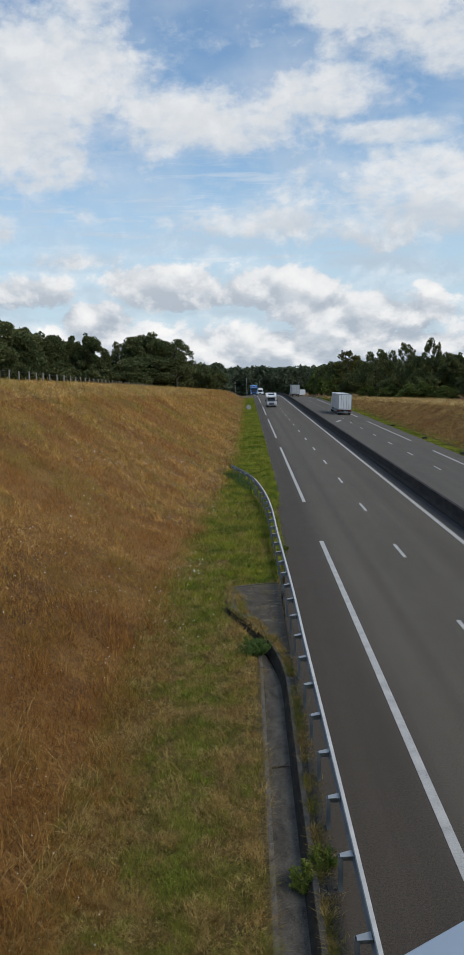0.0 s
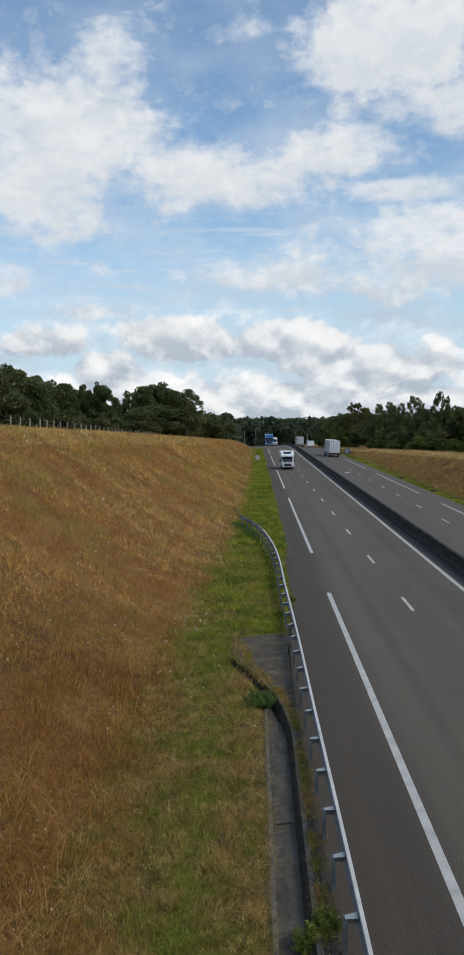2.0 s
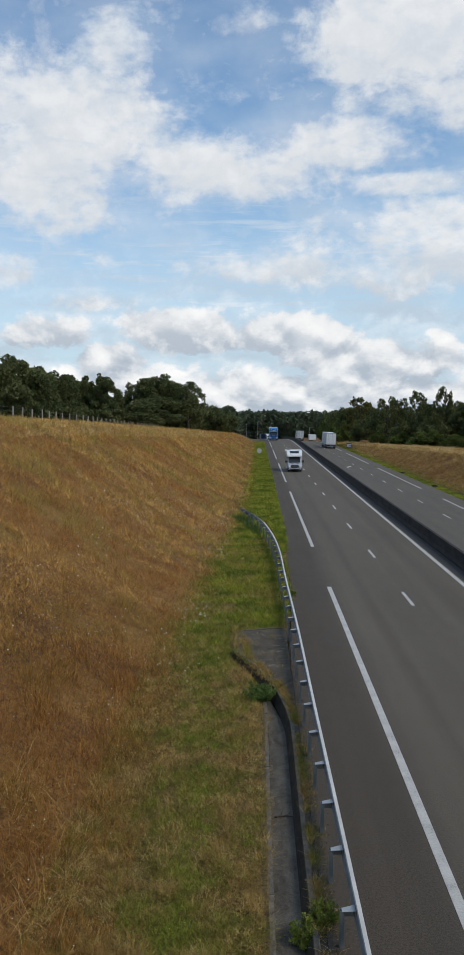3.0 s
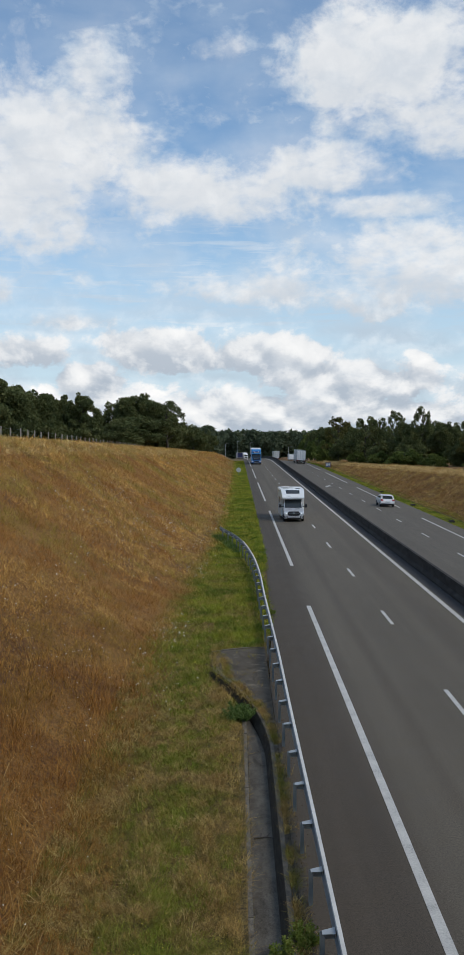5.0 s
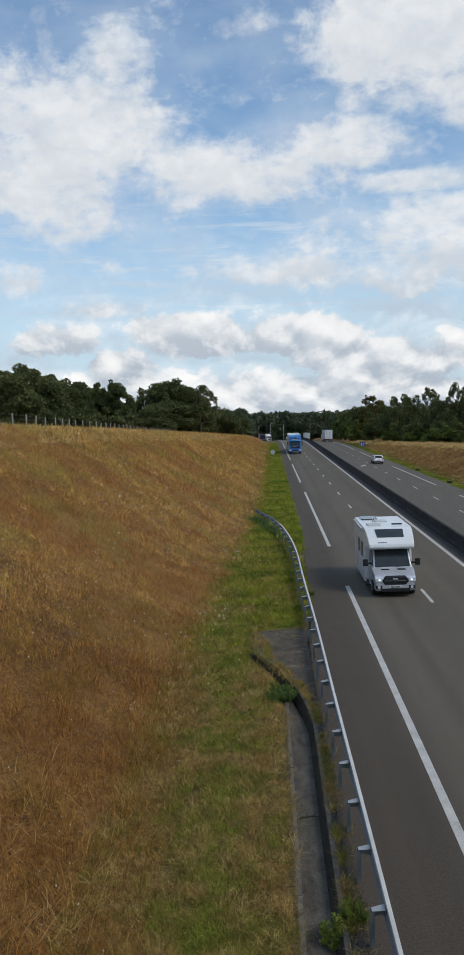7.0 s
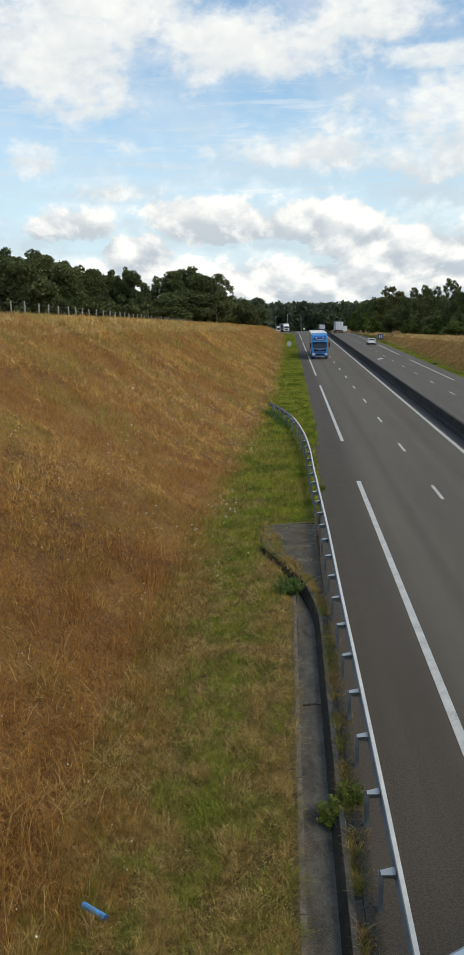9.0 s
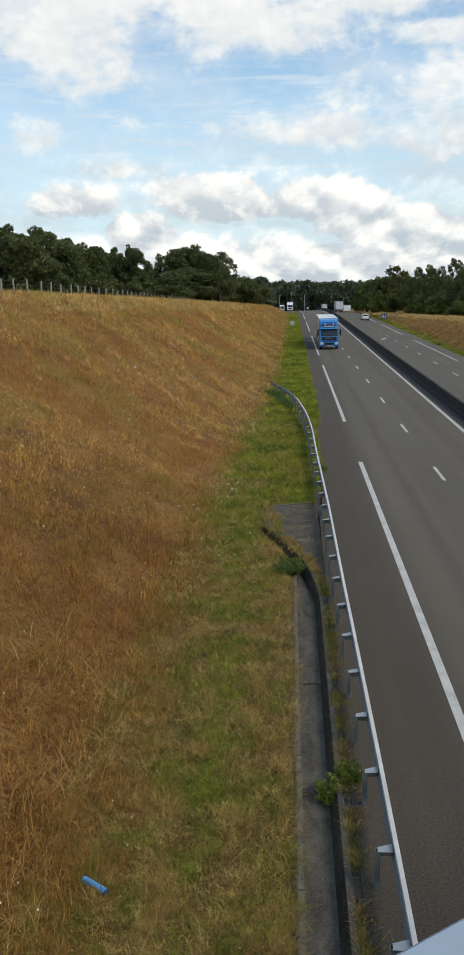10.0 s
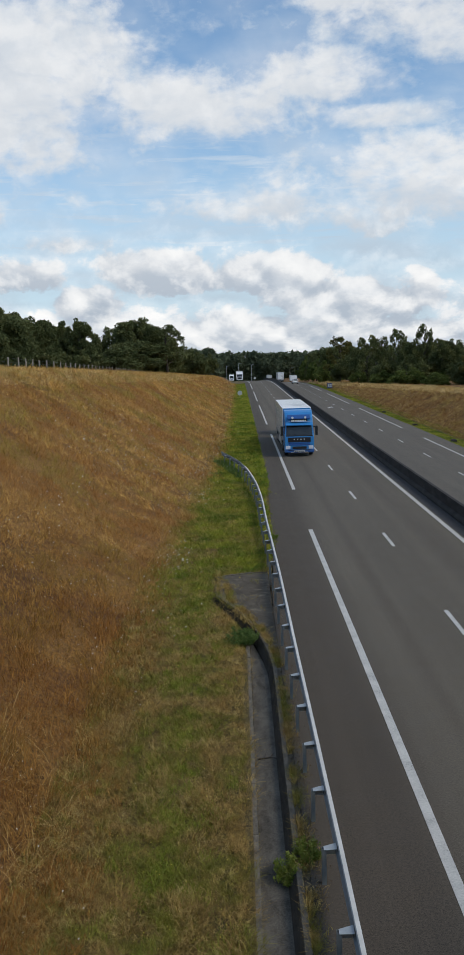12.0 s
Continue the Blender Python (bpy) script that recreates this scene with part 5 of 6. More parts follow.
def build_trees():
    protos = [make_tree(11, 12.0, 10.5, "round", LEAF), make_tree(12, 13.5, 8.0, "tall", LEAF), make_tree(13, 11.0, 11.0, "round", LEAF),
              make_tree(14, 12.5, 7.5, "open", LEAF_WARM), make_tree(15, 5.2, 6.4, "bush", LEAF), make_tree(16, 12.0, 9.5, "open", LEAF), make_tree(17, 5.0, 6.0, "bush", LEAF_LIGHT)]
    names = ["broad dark green oak with a rounded crown", "tall dark green oak with an uneven crown", "wide-spreading dark green oak", "thin oak with sparse yellowing leaves", "low dense green shrub", "tall oak with an open crown and gaps in its leaves", "low light green shrub at the edge of the trees"]
    left = [(0, -62, 165, 19.4, 8.7, 20), (2, -54, 160, 19.2, 8.0, 70), (0, -46, 160, 18.7, 7.2, 140), (2, -41.3, 162, 17.6, 5.5, 200), (0, -38.8, 167, 16.4, 5.2, 310), (2, -35.4, 172, 15.3, 5.0, 20), (5, -33.2, 181, 13.2, 4.3, 60),
            (1, -29.3, 168, 15.9, 3.0, 120), (5, -31.0, 190, 12.4, 3.8, 250), (5, -22.8, 174, 15.4, 5.2, 40), (0, -20.2, 172, 15.7, 5.2, 190), (2, -16.8, 180, 15.0, 5.8, 270), (5, -13.5, 171, 14.6, 4.6, 30),
            (4, -9.9, 200, 10.0, 3.8, 15), (2, -19.7, 165, 11.6, 6.7, 130), (4, -33.0, 160, 10.8, 3.7, 10), (4, -26.7, 162, 10.1, 3.7, 300), (4, -15.2, 178, 8.2, 2.5, 220), (4, -8.4, 240, 8.6, 3.0, 75), (4, -40, 158, 11.5, 3.9, 185),
            (4, -47, 156, 12.0, 4.1, 5), (4, -54, 154, 12.5, 4.1, 90), (2, -44, 195, 15.0, 8.7, 35), (0, -36, 198, 12.9, 6.5, 95), (2, -24, 202, 12.6, 6.5, 145), (4, -12.5, 225, 8.8, 3.7, 50), (4, -30.5, 172, 9.5, 3.0, 330), (0, -72, 175, 21.0, 9.4, 60),
            (4, -23.5, 166, 9.2, 2.8, 20), (4, -37, 164, 10.2, 3.2, 240)]
    right = [(3, 29.0, 250, 12.6, 4.4, 0), (6, 27.5, 300, 7.0, 4.2, 40), (5, 33.3, 225, 11.7, 4.5, 80), (5, 36.5, 226, 12.2, 4.3, 120), (5, 39.6, 215, 13.4, 3.4, 160), (5, 42.3, 200, 14.0, 3.1, 200), (2, 40.7, 202, 9.8, 4.0, 240), (1, 43.2, 182, 10.2, 3.0, 280),
             (5, 47.2, 186, 10.5, 3.1, 320), (3, 46.3, 170, 11.1, 3.5, 20), (3, 44.0, 150, 9.2, 2.9, 60), (6, 36.6, 190, 4.6, 3.9, 100), (6, 41.6, 180, 4.2, 3.2, 140), (2, 32.0, 240, 7.2, 5.0, 180), (6, 28.4, 350, 6.6, 4.2, 220),
             (5, 50, 168, 11.0, 4.3, 260), (2, 54, 172, 11.5, 5.0, 300), (5, 49, 150, 10.5, 3.8, 340), (6, 33.5, 205, 3.9, 3.2, 30), (6, 45.5, 160, 4.8, 3.2, 70), (5, 37.5, 245, 10.0, 4.8, 110), (5, 44, 225, 10.5, 5.2, 150),
             (0, 30, 285, 9.6, 5.0, 190), (2, 36, 275, 10.5, 5.2, 230), (6, 28, 268, 5.5, 3.9, 270), (6, 47, 142, 4.8, 3.0, 310), (0, 56, 150, 10.5, 4.8, 350), (2, 30, 335, 8.6, 4.6, 15), (0, 33, 320, 9.5, 5.5, 55), (0, 47, 205, 10.5, 4.8, 95),
             (6, 30.5, 222, 3.6, 3.0, 5), (4, 35.5, 214, 6.0, 3.6, 45), (4, 39.5, 196, 6.4, 3.4, 130), (4, 44.5, 174, 6.6, 3.2, 210), (4, 48.5, 160, 7.0, 3.2, 290), (4, 46.0, 146, 6.4, 2.6, 20), (4, 51.5, 158, 7.5, 3.4, 80), (6, 39, 172, 3.8, 2.5, 215), (6, 43, 152, 4.4, 2.8, 125)]
    plant(protos, left + right, names, "trees along the cutting")


def build_forest():
    """Dense woodland beyond the crest."""
    rng = np.random.default_rng(5)
    centres, radii = [], []
    for row, y in enumerate((430, 455, 490, 540)):
        x = -190.0
        while x < 190:
            x += 4.2 + 3.5 * rng.random()
            yy = y + rng.normal() * 7
            if -14 < x < 42 and yy < 552:
                continue
            g = land(x, yy)
            tall = 12.6 + 1.2 * rng.random() + (0.5 * math.sin(x * 0.06))
            base = max(g, dip(yy) - 1)
            for k in range(4):
                centres.append((x + rng.normal() * 1.6, yy + rng.normal() * 1.6, base + tall * (0.18 + 0.24 * k)))
                radii.append((4.2, 4.6, 4.2, 3.0)[k] * (0.85 + 0.3 * rng.random()))
    for x in np.arange(-20, 60, 5.0):
        for yy in (560, 585):
            tall = 16.4 + 1.4 * rng.random()
            for k in range(4):
                centres.append((x + rng.normal() * 1.5, yy + rng.normal() * 3, dip(yy) + tall * (0.18 + 0.24 * k)))
                radii.append((4.4, 4.8, 4.4, 3.2)[k] * (0.85 + 0.3 * rng.random()))
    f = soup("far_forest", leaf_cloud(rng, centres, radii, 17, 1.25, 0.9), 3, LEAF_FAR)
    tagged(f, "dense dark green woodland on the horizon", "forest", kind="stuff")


# ---- grass ----
def blades(rng, name, x, y, z, height, width, lean, mat):
    """Blades of grass around their roots: bent with five corners nearby, plain spears with three far off."""
    k = len(x)
    order = np.argsort(y > 30, kind="stable")
    near = int((y <= 30).sum())
    x, y, z, height, width, lean = (np.broadcast_to(q, (k,))[order] for q in (x, y, z, height, width, lean))
    a, t = rng.random(k) * 2 * np.pi, rng.random(k) * 2 * np.pi
    w = np.stack([np.cos(a) * width, np.sin(a) * width, np.zeros(k)], 1)
    tip = np.stack([np.cos(t) * height * lean, np.sin(t) * height * lean, height * (1.12 - 0.58 * np.clip(lean, 0, 1.35))], 1)
    p = np.stack([x, y, z], 1)
    mid = p + tip * np.array([0.34, 0.34, 0.60])
    five = np.stack([p - w, p + w, mid + w * 0.75, mid - w * 0.75, p + tip], 1)[:near].reshape(-1, 3)
    three = np.stack([p - w, p + w, p + tip], 1)[near:].reshape(-1, 3)
    verts = np.concatenate([five, three]).astype(np.float32)
    i5 = (np.arange(near) * 5)[:, None]
    loops = np.concatenate([(i5 + np.array([0, 1, 2, 3, 3, 2, 4])).ravel(), 5 * near + np.arange(3 * (k - near))]).astype(np.int32)
    starts = np.concatenate([(np.arange(near)[:, None] * 7 + np.array([0, 4])).ravel(), 7 * near + np.arange(k - near) * 3]).astype(np.int32)
    me = bpy.data.meshes.new(name)
    me.vertices.add(len(verts))
    me.vertices.foreach_set("co", verts.ravel())
    me.loops.add(len(loops))
    me.loops.foreach_set("vertex_index", loops)
    me.polygons.add(len(starts))
    me.polygons.foreach_set("loop_start", starts)
    me.update(calc_edges=True)
    me.materials.append(mat)
    return new(name, me)


GRID_X, GRID_Y = np.arange(-22, 3.01, 0.5), np.arange(6, 262, 1.0)


def land_grid():
    return np.array([[land(float(x), float(y)) for x in GRID_X] for y in GRID_Y])


def level(grid, x, y):
    u = np.clip((x - GRID_X[0]) / 0.5, 0, len(GRID_X) - 1.001)
    v = np.clip(y - GRID_Y[0], 0, len(GRID_Y) - 1.001)
    i, j = u.astype(int), v.astype(int)
    fu, fv = u - i, v - j
    return (grid[j, i] * (1 - fu) + grid[j, i + 1] * fu) * (1 - fv) + (grid[j + 1, i] * (1 - fu) + grid[j + 1, i + 1] * fu) * fv


def build_grass():
    rng = np.random.default_rng(21)
    grid = land_grid()
    foot = np.vectorize(foot_left)

    def sample(k, y0, y1, power):
        u = rng.random(k)
        e = 1 - power
        return (y0 ** e + u * (y1 ** e - y0 ** e)) ** (1 / e)

    def tufts(x, y, scale):
        """Uneven growth: taller and denser in clumps."""
        w = np.random.default_rng(4)
        total = np.zeros_like(x)
        for k in range(14):
            a, q, ph = w.random() * 2 * np.pi, (0.6 + 3.4 * w.random()) / scale, w.random() * 6.28
            total += np.sin((x * np.cos(a) + y * np.sin(a)) * q + ph + 1.2 * np.sin((y * np.cos(a) - x * np.sin(a)) * q * 0.6))
        return np.clip(0.5 + total / 9.0, 0, 1.3)

    # dry straw on the bank
    k = 410000
    y = sample(k, 8.0, 255, 1.3)
    f = foot(y)
    x = f + 0.6 - rng.random(k) ** 0.9 * 19.0
    z = level(grid, x, y)
    far = np.clip(y / 24.0, 0.75, 5)
    tu = tufts(x, y, 0.9)
    h = (0.14 + 0.32 * rng.random(k)) * (0.42 + 1.15 * tu) * np.where(x > f, 0.5, 1.0)
    s = blades(rng, "dry_grass", x, y, z + 0.02, h, 0.0066 * far * (0.6 + 0.8 * rng.random(k)), 0.30 + 1.05 * rng.random(k), STRAW)
    tagged(s, "tall golden-brown dry grass covering the embankment", "grass", kind="stuff")

    # bleached grass along the brow of the bank and on the meadow
    k = 130000
    y = sample(k, 25, 255, 1.1)
    x = -21.8 + 13.5 * rng.random(k)
    z = level(grid, x, y)
    keep = z > np.vectorize(top_left)(y) - 1.25
    x, y, z = x[keep], y[keep], z[keep]
    k = len(x)
    s = blades(rng, "bleached_grass", x, y, z - 0.03, 0.16 + 0.30 * rng.random(k), 0.009 * np.clip(y / 24.0, 1, 5) * (0.6 + 0.8 * rng.random(k)), 0.4 + 1.0 * rng.random(k), STRAW_PALE)
    tagged(s, "pale bleached grass on the brow of the embankment", "grass", kind="stuff")

    # mixed short growth on the verge
    k = 230000
    y = sample(k, 7.5, 60, 1.3)
    f = foot(y)
    x = f - 0.9 + rng.random(k) * (np.where(y < 34, 0.225 + 0.05 * np.sin(y * 3.3) * np.sin(y * 1.3), 1.3) - f + 0.9)
    keep = ~((y > 26) & (y < 34.9) & (x > np.interp(y, KERB_Y, KERB_X) - 0.30))
    x, y = x[keep], y[keep]
    z = level(grid, x, y)
    k = len(x)
    far = np.clip(y / 24.0, 0.75, 4)
    h = (0.07 + 0.20 * rng.random(k) ** 2) * (0.40 + 1.3 * tufts(x, y, 0.45))
    s = blades(rng, "verge_grass", x, y, z + 0.015, h, 0.0062 * far * (0.6 + 0.8 * rng.random(k)), 0.45 + 1.0 * rng.random(k) ** 0.8, GREEN)
    tagged(s, "short half-dry green grass beside the drain", "grass", kind="stuff")

    # lush green beyond the paved apron
    k = 120000
    y = sample(k, 34.5, 255, 1.2)
    y = y + np.where(y < 37, 1.3 * rng.random(k), 0)
    f = foot(y)
    right = np.vectorize(edge_left)(y) + 0.05
    lo = f + 0.1 - 0.9 * rng.random(k)
    x = lo + rng.random(k) ** 0.85 * (right + 0.16 * rng.random(k) ** 3 - lo)
    y = np.where((y < 40) & (x < -1.05), y - 7 * rng.random(k), y)
    z = level(grid, x, y)
    far = np.clip(y / 24.0, 1, 5)
    h = (0.10 + 0.22 * rng.random(k)) * (0.6 + 0.7 * tufts(x, y, 1.2))
    s = blades(rng, "lush_grass", x, y, z + 0.02, h, 0.007 * far * (0.6 + 0.8 * rng.random(k)), 0.4 + 0.7 * rng.random(k), LUSH)
    tagged(s, "fresh green grass on the roadside verge", "grass", kind="stuff")

    # greener tussocks in the verge
    n = 210
    cy, share = sample(n, 9, 38, 1.1), rng.random(n)
    cx = foot(cy) + 0.5 + share ** 0.8 * (np.where(cy < 34, 0.0, 0.4) - foot(cy) - 0.6)
    cx = np.where(rng.random(n) < 0.62, -1.55 + rng.normal(size=n) * 0.38, cx)     # most of them in one damp strip
    per = 130
    spread = (0.06 + 0.17 * rng.random(n))[:, None]
    x = (cx[:, None] + rng.normal(size=(n, per)) * spread).ravel()
    y = (cy[:, None] + rng.normal(size=(n, per)) * spread * 1.6).ravel()
    keep = (x < np.where(y < 34, 0.16, 1.0)) & ~((y > 25.5) & (y < 34.9) & (x > np.interp(y, KERB_Y, KERB_X) - 0.15))
    x, y = x[keep], y[keep]
    k = len(x)
    s = blades(rng, "green_tussocks", x, y, level(grid, x, y) - 0.02, 0.08 + 0.16 * rng.random(k), 0.008 * np.clip(y / 22, 0.8, 2), 0.4 + 0.7 * rng.random(k), TUSSOCK)
    tagged(s, "fresh green tussocks in the half-dry verge", "grass", kind="stuff")

    # long pale stalks, fallen this way and that, at the foot of the bank
    k = 2400
    y = sample(k, 8.5, 20, 2.4)
    x = foot(y) - 0.3 - 5.5 * rng.random(k)
    s = blades(rng, "fallen_stalks", x, y, level(grid, x, y) + 0.05, 0.35 + 0.45 * rng.random(k), 0.0052 * np.clip(y / 16, 0.8, 2), 0.8 + 0.6 * rng.random(k), STALK)
    tagged(s, "long pale straw stalks lying over the dry grass", "grass", kind="stuff")

    # the opposite verge and bank
    k = 60000
    y = sample(k, 70, 290, 1.2)
    x = 22.4 + rng.random(k) * 2.6
    z = np.array([land(float(a), float(b)) for a, b in zip(x, y)])
    s = blades(rng, "lush_grass_opposite", x, y, z, 0.06 + 0.16 * rng.random(k), 0.022 * np.clip(y / 100, 0.8, 3), 0.6 + 0.4 * rng.random(k), LUSH)
    tagged(s, "green grass strip along the opposite carriageway", "grass", kind="stuff")
    k = 120000
    y = sample(k, 70, 290, 1.2)
    x = 24.3 + rng.random(k) * 11
    z = np.array([land(float(a), float(b)) for a, b in zip(x, y)])
    s = blades(rng, "dry_grass_opposite", x, y, z + 0.04, (0.20 + 0.34 * rng.random(k)) * (0.4 + 1.1 * tufts(x, y, 1.2)), 0.020 * np.clip(y / 100, 0.8, 3), 0.5 + 1.0 * rng.random(k), STRAW_BROWN)
    tagged(s, "brown dry grass on the opposite embankment", "grass", kind="stuff")

    k = 26000
    y = sample(k, 70, 290, 1.2)
    brow = 24.3 + (np.vectorize(top_right)(y) + 1.25) / 0.6
    x = brow - 0.6 + 3.2 * rng.random(k) ** 1.4
    z = np.array([land(float(a), float(b)) for a, b in zip(x, y)])
    s = blades(rng, "brow_grass_opposite", x, y, z, (0.25 + 0.45 * rng.random(k)) * (0.4 + 1.1 * tufts(x, y, 2.0)), 0.018 * np.clip(y / 100, 0.8, 3), 0.3 + 0.7 * rng.random(k), STRAW_PALE)
    tagged(s, "pale tall grass along the brow of the opposite embankment", "grass", kind="stuff")

    # white umbels scattered in the straw, small yellow heads on the verge
    def heads(name, x, y, z, r, mat, label):
        a = np.linspace(0, 2 * np.pi, 6, endpoint=False)
        tilt = rng.normal(size=(len(x), 2)) * 0.35
        ring = np.stack([np.cos(a), np.sin(a)], 1)
        v = np.empty((len(x), 6, 3))
        v[:, :, :2] = np.stack([x, y], 1)[:, None] + ring[None] * r[:, None, None]
        v[:, :, 2] = z[:, None] + (ring[None] * tilt[:, None]).sum(2) * r[:, None]
        tagged(soup(name, v, 6, mat), label, "flowers", kind="stuff")
    k = 1700
    y = 10 + 105 * rng.random(k) ** 1.25
    f = foot(y)
    x = f + 0.9 - np.abs(rng.normal(size=k)) * 6.0
    # they stand in drifts
    cy, cx = rng.random(24) * 52 + 20, -rng.random(24) * 9
    pick = rng.integers(0, 24, k)
    drift = rng.random(k) < 0.62
    y = np.where(drift, cy[pick] + rng.normal(size=k) * 2.6, y)
    x = np.where(drift, foot(y) - 0.3 + cx[pick] + rng.normal(size=k) * 1.1, x)
    thick = rng.random(k) < 0.05                 # a thick stand where the dry bank meets the verge
    y = np.where(thick, 37.0 + rng.normal(size=k) * 2.2, y)
    x = np.where(thick, -2.9 + rng.normal(size=k) * 0.5, x)
    heads("white_flowers", x, y, level(grid, x, y) + 0.32 + 0.22 * rng.random(k), (0.011 + 0.014 * rng.random(k)) * np.clip(y / 26, 0.7, 1.9), PETAL, "small white umbels scattered through the dry grass")
    k = 1700
    y = sample(k, 8, 75, 1.2)
    f = foot(y)
    x = f + rng.random(k) * (np.where(y < 34, 0.1, 1.2) - f)
    heads("yellow_flowers", x, y, level(grid, x, y) + 0.14 + 0.12 * rng.random(k), (0.006 + 0.008 * rng.random(k)) * np.clip(y / 24, 0.8, 2), PETAL_YELLOW, "small yellow flowers in the verge grass")


# ---- roadside things ----
def build_fence():
    root = thing("fence", "wire fence on weathered wooden posts along the meadow", "fence")
    rng = random.Random(3)
    post = None
    y = 40.0
    tops = []
    while y < 225:
        z = land(-18, y)
        h = 0.95 + 0.2 * rng.random()
        m = pose(-18 + rng.uniform(-0.1, 0.1), y, z, rng.uniform(-3, 3), rng.uniform(-3, 3), rng.uniform(0, 90))
        if post is None:
            bm = rod((0, 0, -0.4), (0, 0, 0.98), 0.065, 0.060, 8)
            rod((0, 0, 0.98), (0.01, 0, 1.02), 0.066, 0.02, 8, bm)
            post = part("post", bm, POST_WOOD, root)
            post.matrix_basis = m
        else:
            shared("post", post, root, m)
        tops.append((-18, y, z))
        y += 2.9 + rng.uniform(-0.25, 0.25)
    for k in (0.32, 0.62, 0.90):
        bm = bmesh.new()
        for p, q in zip(tops, tops[1:]):
            rod((p[0], p[1], p[2] + k), (q[0], q[1], q[2] + k), 0.004, 0.004, 3, bm)
        part("wire", bm, ZINC_DULL, root)


def build_signs():
    s = thing("road_sign", "round road sign showing its plain grey back", "road sign", at=(0.42, 172, land(0.42, 172)))
    part("post", rod((0, 0.04, -0.3), (0, 0.04, 1.75), 0.035, 0.035, 8), ZINC_DULL, s)
    part("disc", rod((0, 0, 1.15), (0, 0.03, 1.15), 0.46, 0.46, 28), SIGN_GREY, s)
    part("bracket", box(-0.35, 0.35, -0.03, 0.0, 1.12, 1.18, 0.005), ZINC, s)
    g = land(23.7, 226)
    s = thing("info_sign", "blue roadside panel with white marks on two posts", "road sign", at=(23.7, 226, g))
    for x in (-0.6, 0.6):
        part("post", rod((x, 0.06, -0.4), (x, 0.06, 1.9), 0.04, 0.04, 8), ZINC_DULL, s)
    p = part("panel", box(-0.60, 0.60, -0.02, 0.02, 0.42, 1.58, 0.02), SIGN_BLUE, s)
    part("white_mark", box(-0.42, -0.1, -0.03, -0.02, 0.62, 1.36, 0.004), PLATE, p)
    part("white_mark", box(0.1, 0.45, -0.03, -0.02, 0.98, 1.36, 0.004), PLATE, p)
    part("white_mark", box(0.1, 0.45, -0.03, -0.02, 0.62, 0.80, 0.004), PLATE, p)
    for x, top in ((-6.6, 0.6), (0.5, 2.0), (8.5, 1.2), (31.9, -1.4)):
        z = land(x, 535)
        s = thing("street_lamp", "slim grey lamp post far off before the woods", "street lamp", "far lamp posts", at=(x, 535, z))
        h = top - z
        part("pole", rod((0, 0, -0.3), (0, 0, h), 0.13, 0.09, 8), ZINC, s)
        part("arm", rod((0, 0, h), (1.4, 0, h + 0.25), 0.06, 0.05, 6), ZINC, s)
        part("lantern", box(1.2, 2.0, -0.15, 0.15, h + 0.2, h + 0.34, 0.03), ZINC_DULL, s)


def build_far_marks():
    z = dip(500)
    s = thing("round_sign", "small round white road sign beyond the crest", "road sign", at=(9.7, 500, z))
    part("post", rod((0, 0.04, -0.4), (0, 0.04, 2.2), 0.05, 0.05, 8), ZINC_DULL, s)
    part("disc", rod((0, 0, 1.8), (0, 0.03, 1.8), 0.62, 0.62, 24), PLATE, s)
    s = thing("utility_pole", "slim weathered wooden pole beyond the brow", "pole", at=(-11.3, 260, land(-11.3, 260)))
    h = 9.3 - land(-11.3, 260)
    part("shaft", rod((0, 0, -0.5), (0, 0, h), 0.13, 0.09, 8), POST_WOOD, s)
    part("crossbar", box(-0.5, 0.5, -0.05, 0.05, h - 0.35, h - 0.25, 0.01), POST_WOOD, s)
    z = dip(400) + right_level(24.3)
    v = thing("parked_trailer", "pale box trailer standing beside the far carriageway", "trailer", at=(25.4, 400, z))
    b = part("cargo_box", box(-1.65, 1.65, 0, 6, 0.8, 3.2, 0.04), WHITE_DIRTY, v)
    part("rear_door", box(-1.45, 1.45, -0.03, 0.0, 1.0, 3.0, 0.01), WHITE, b)
    part("chassis", box(-0.7, 0.7, 0.1, 6.8, 0.5, 0.79, 0.02), BLACK, v)
    wheel("wheel", 0.42, 0.26, v, [(1.4, 3.0), (-1.4, 3.0)], RIM)


def weed(name, at, radius, height, count, mat, label, seed, stems=0):
    """A clump of leafy stalks."""
    rng = np.random.default_rng(seed)
    root = thing(name, label, "weed", "weeds beside the drain", at=at)
    bm = bmesh.new()
    cs, rs = [], []
    for i in range(count):
        a, r = rng.random() * 6.28, radius * math.sqrt(rng.random())
        b = Vector((math.cos(a) * r * 0.5, math.sin(a) * r * 0.5, -0.05))
        e = Vector((math.cos(a) * r, math.sin(a) * r, height * (0.25 + 0.75 * rng.random()) * (1 - 0.3 * r / radius)))
        rod(b, e, 0.006, 0.003, 4, bm)
        for k in (0.45, 0.75, 1.0):
            cs.append(b.lerp(e, k))
            rs.append(0.03 + 0.05 * rng.random())
    part("stems", bm, mat, root)
    out = leaf_cloud(rng, cs, rs, 6000, 0.026, 0.8)
    o = soup("leaves", out, 3, mat)
    o.parent = root


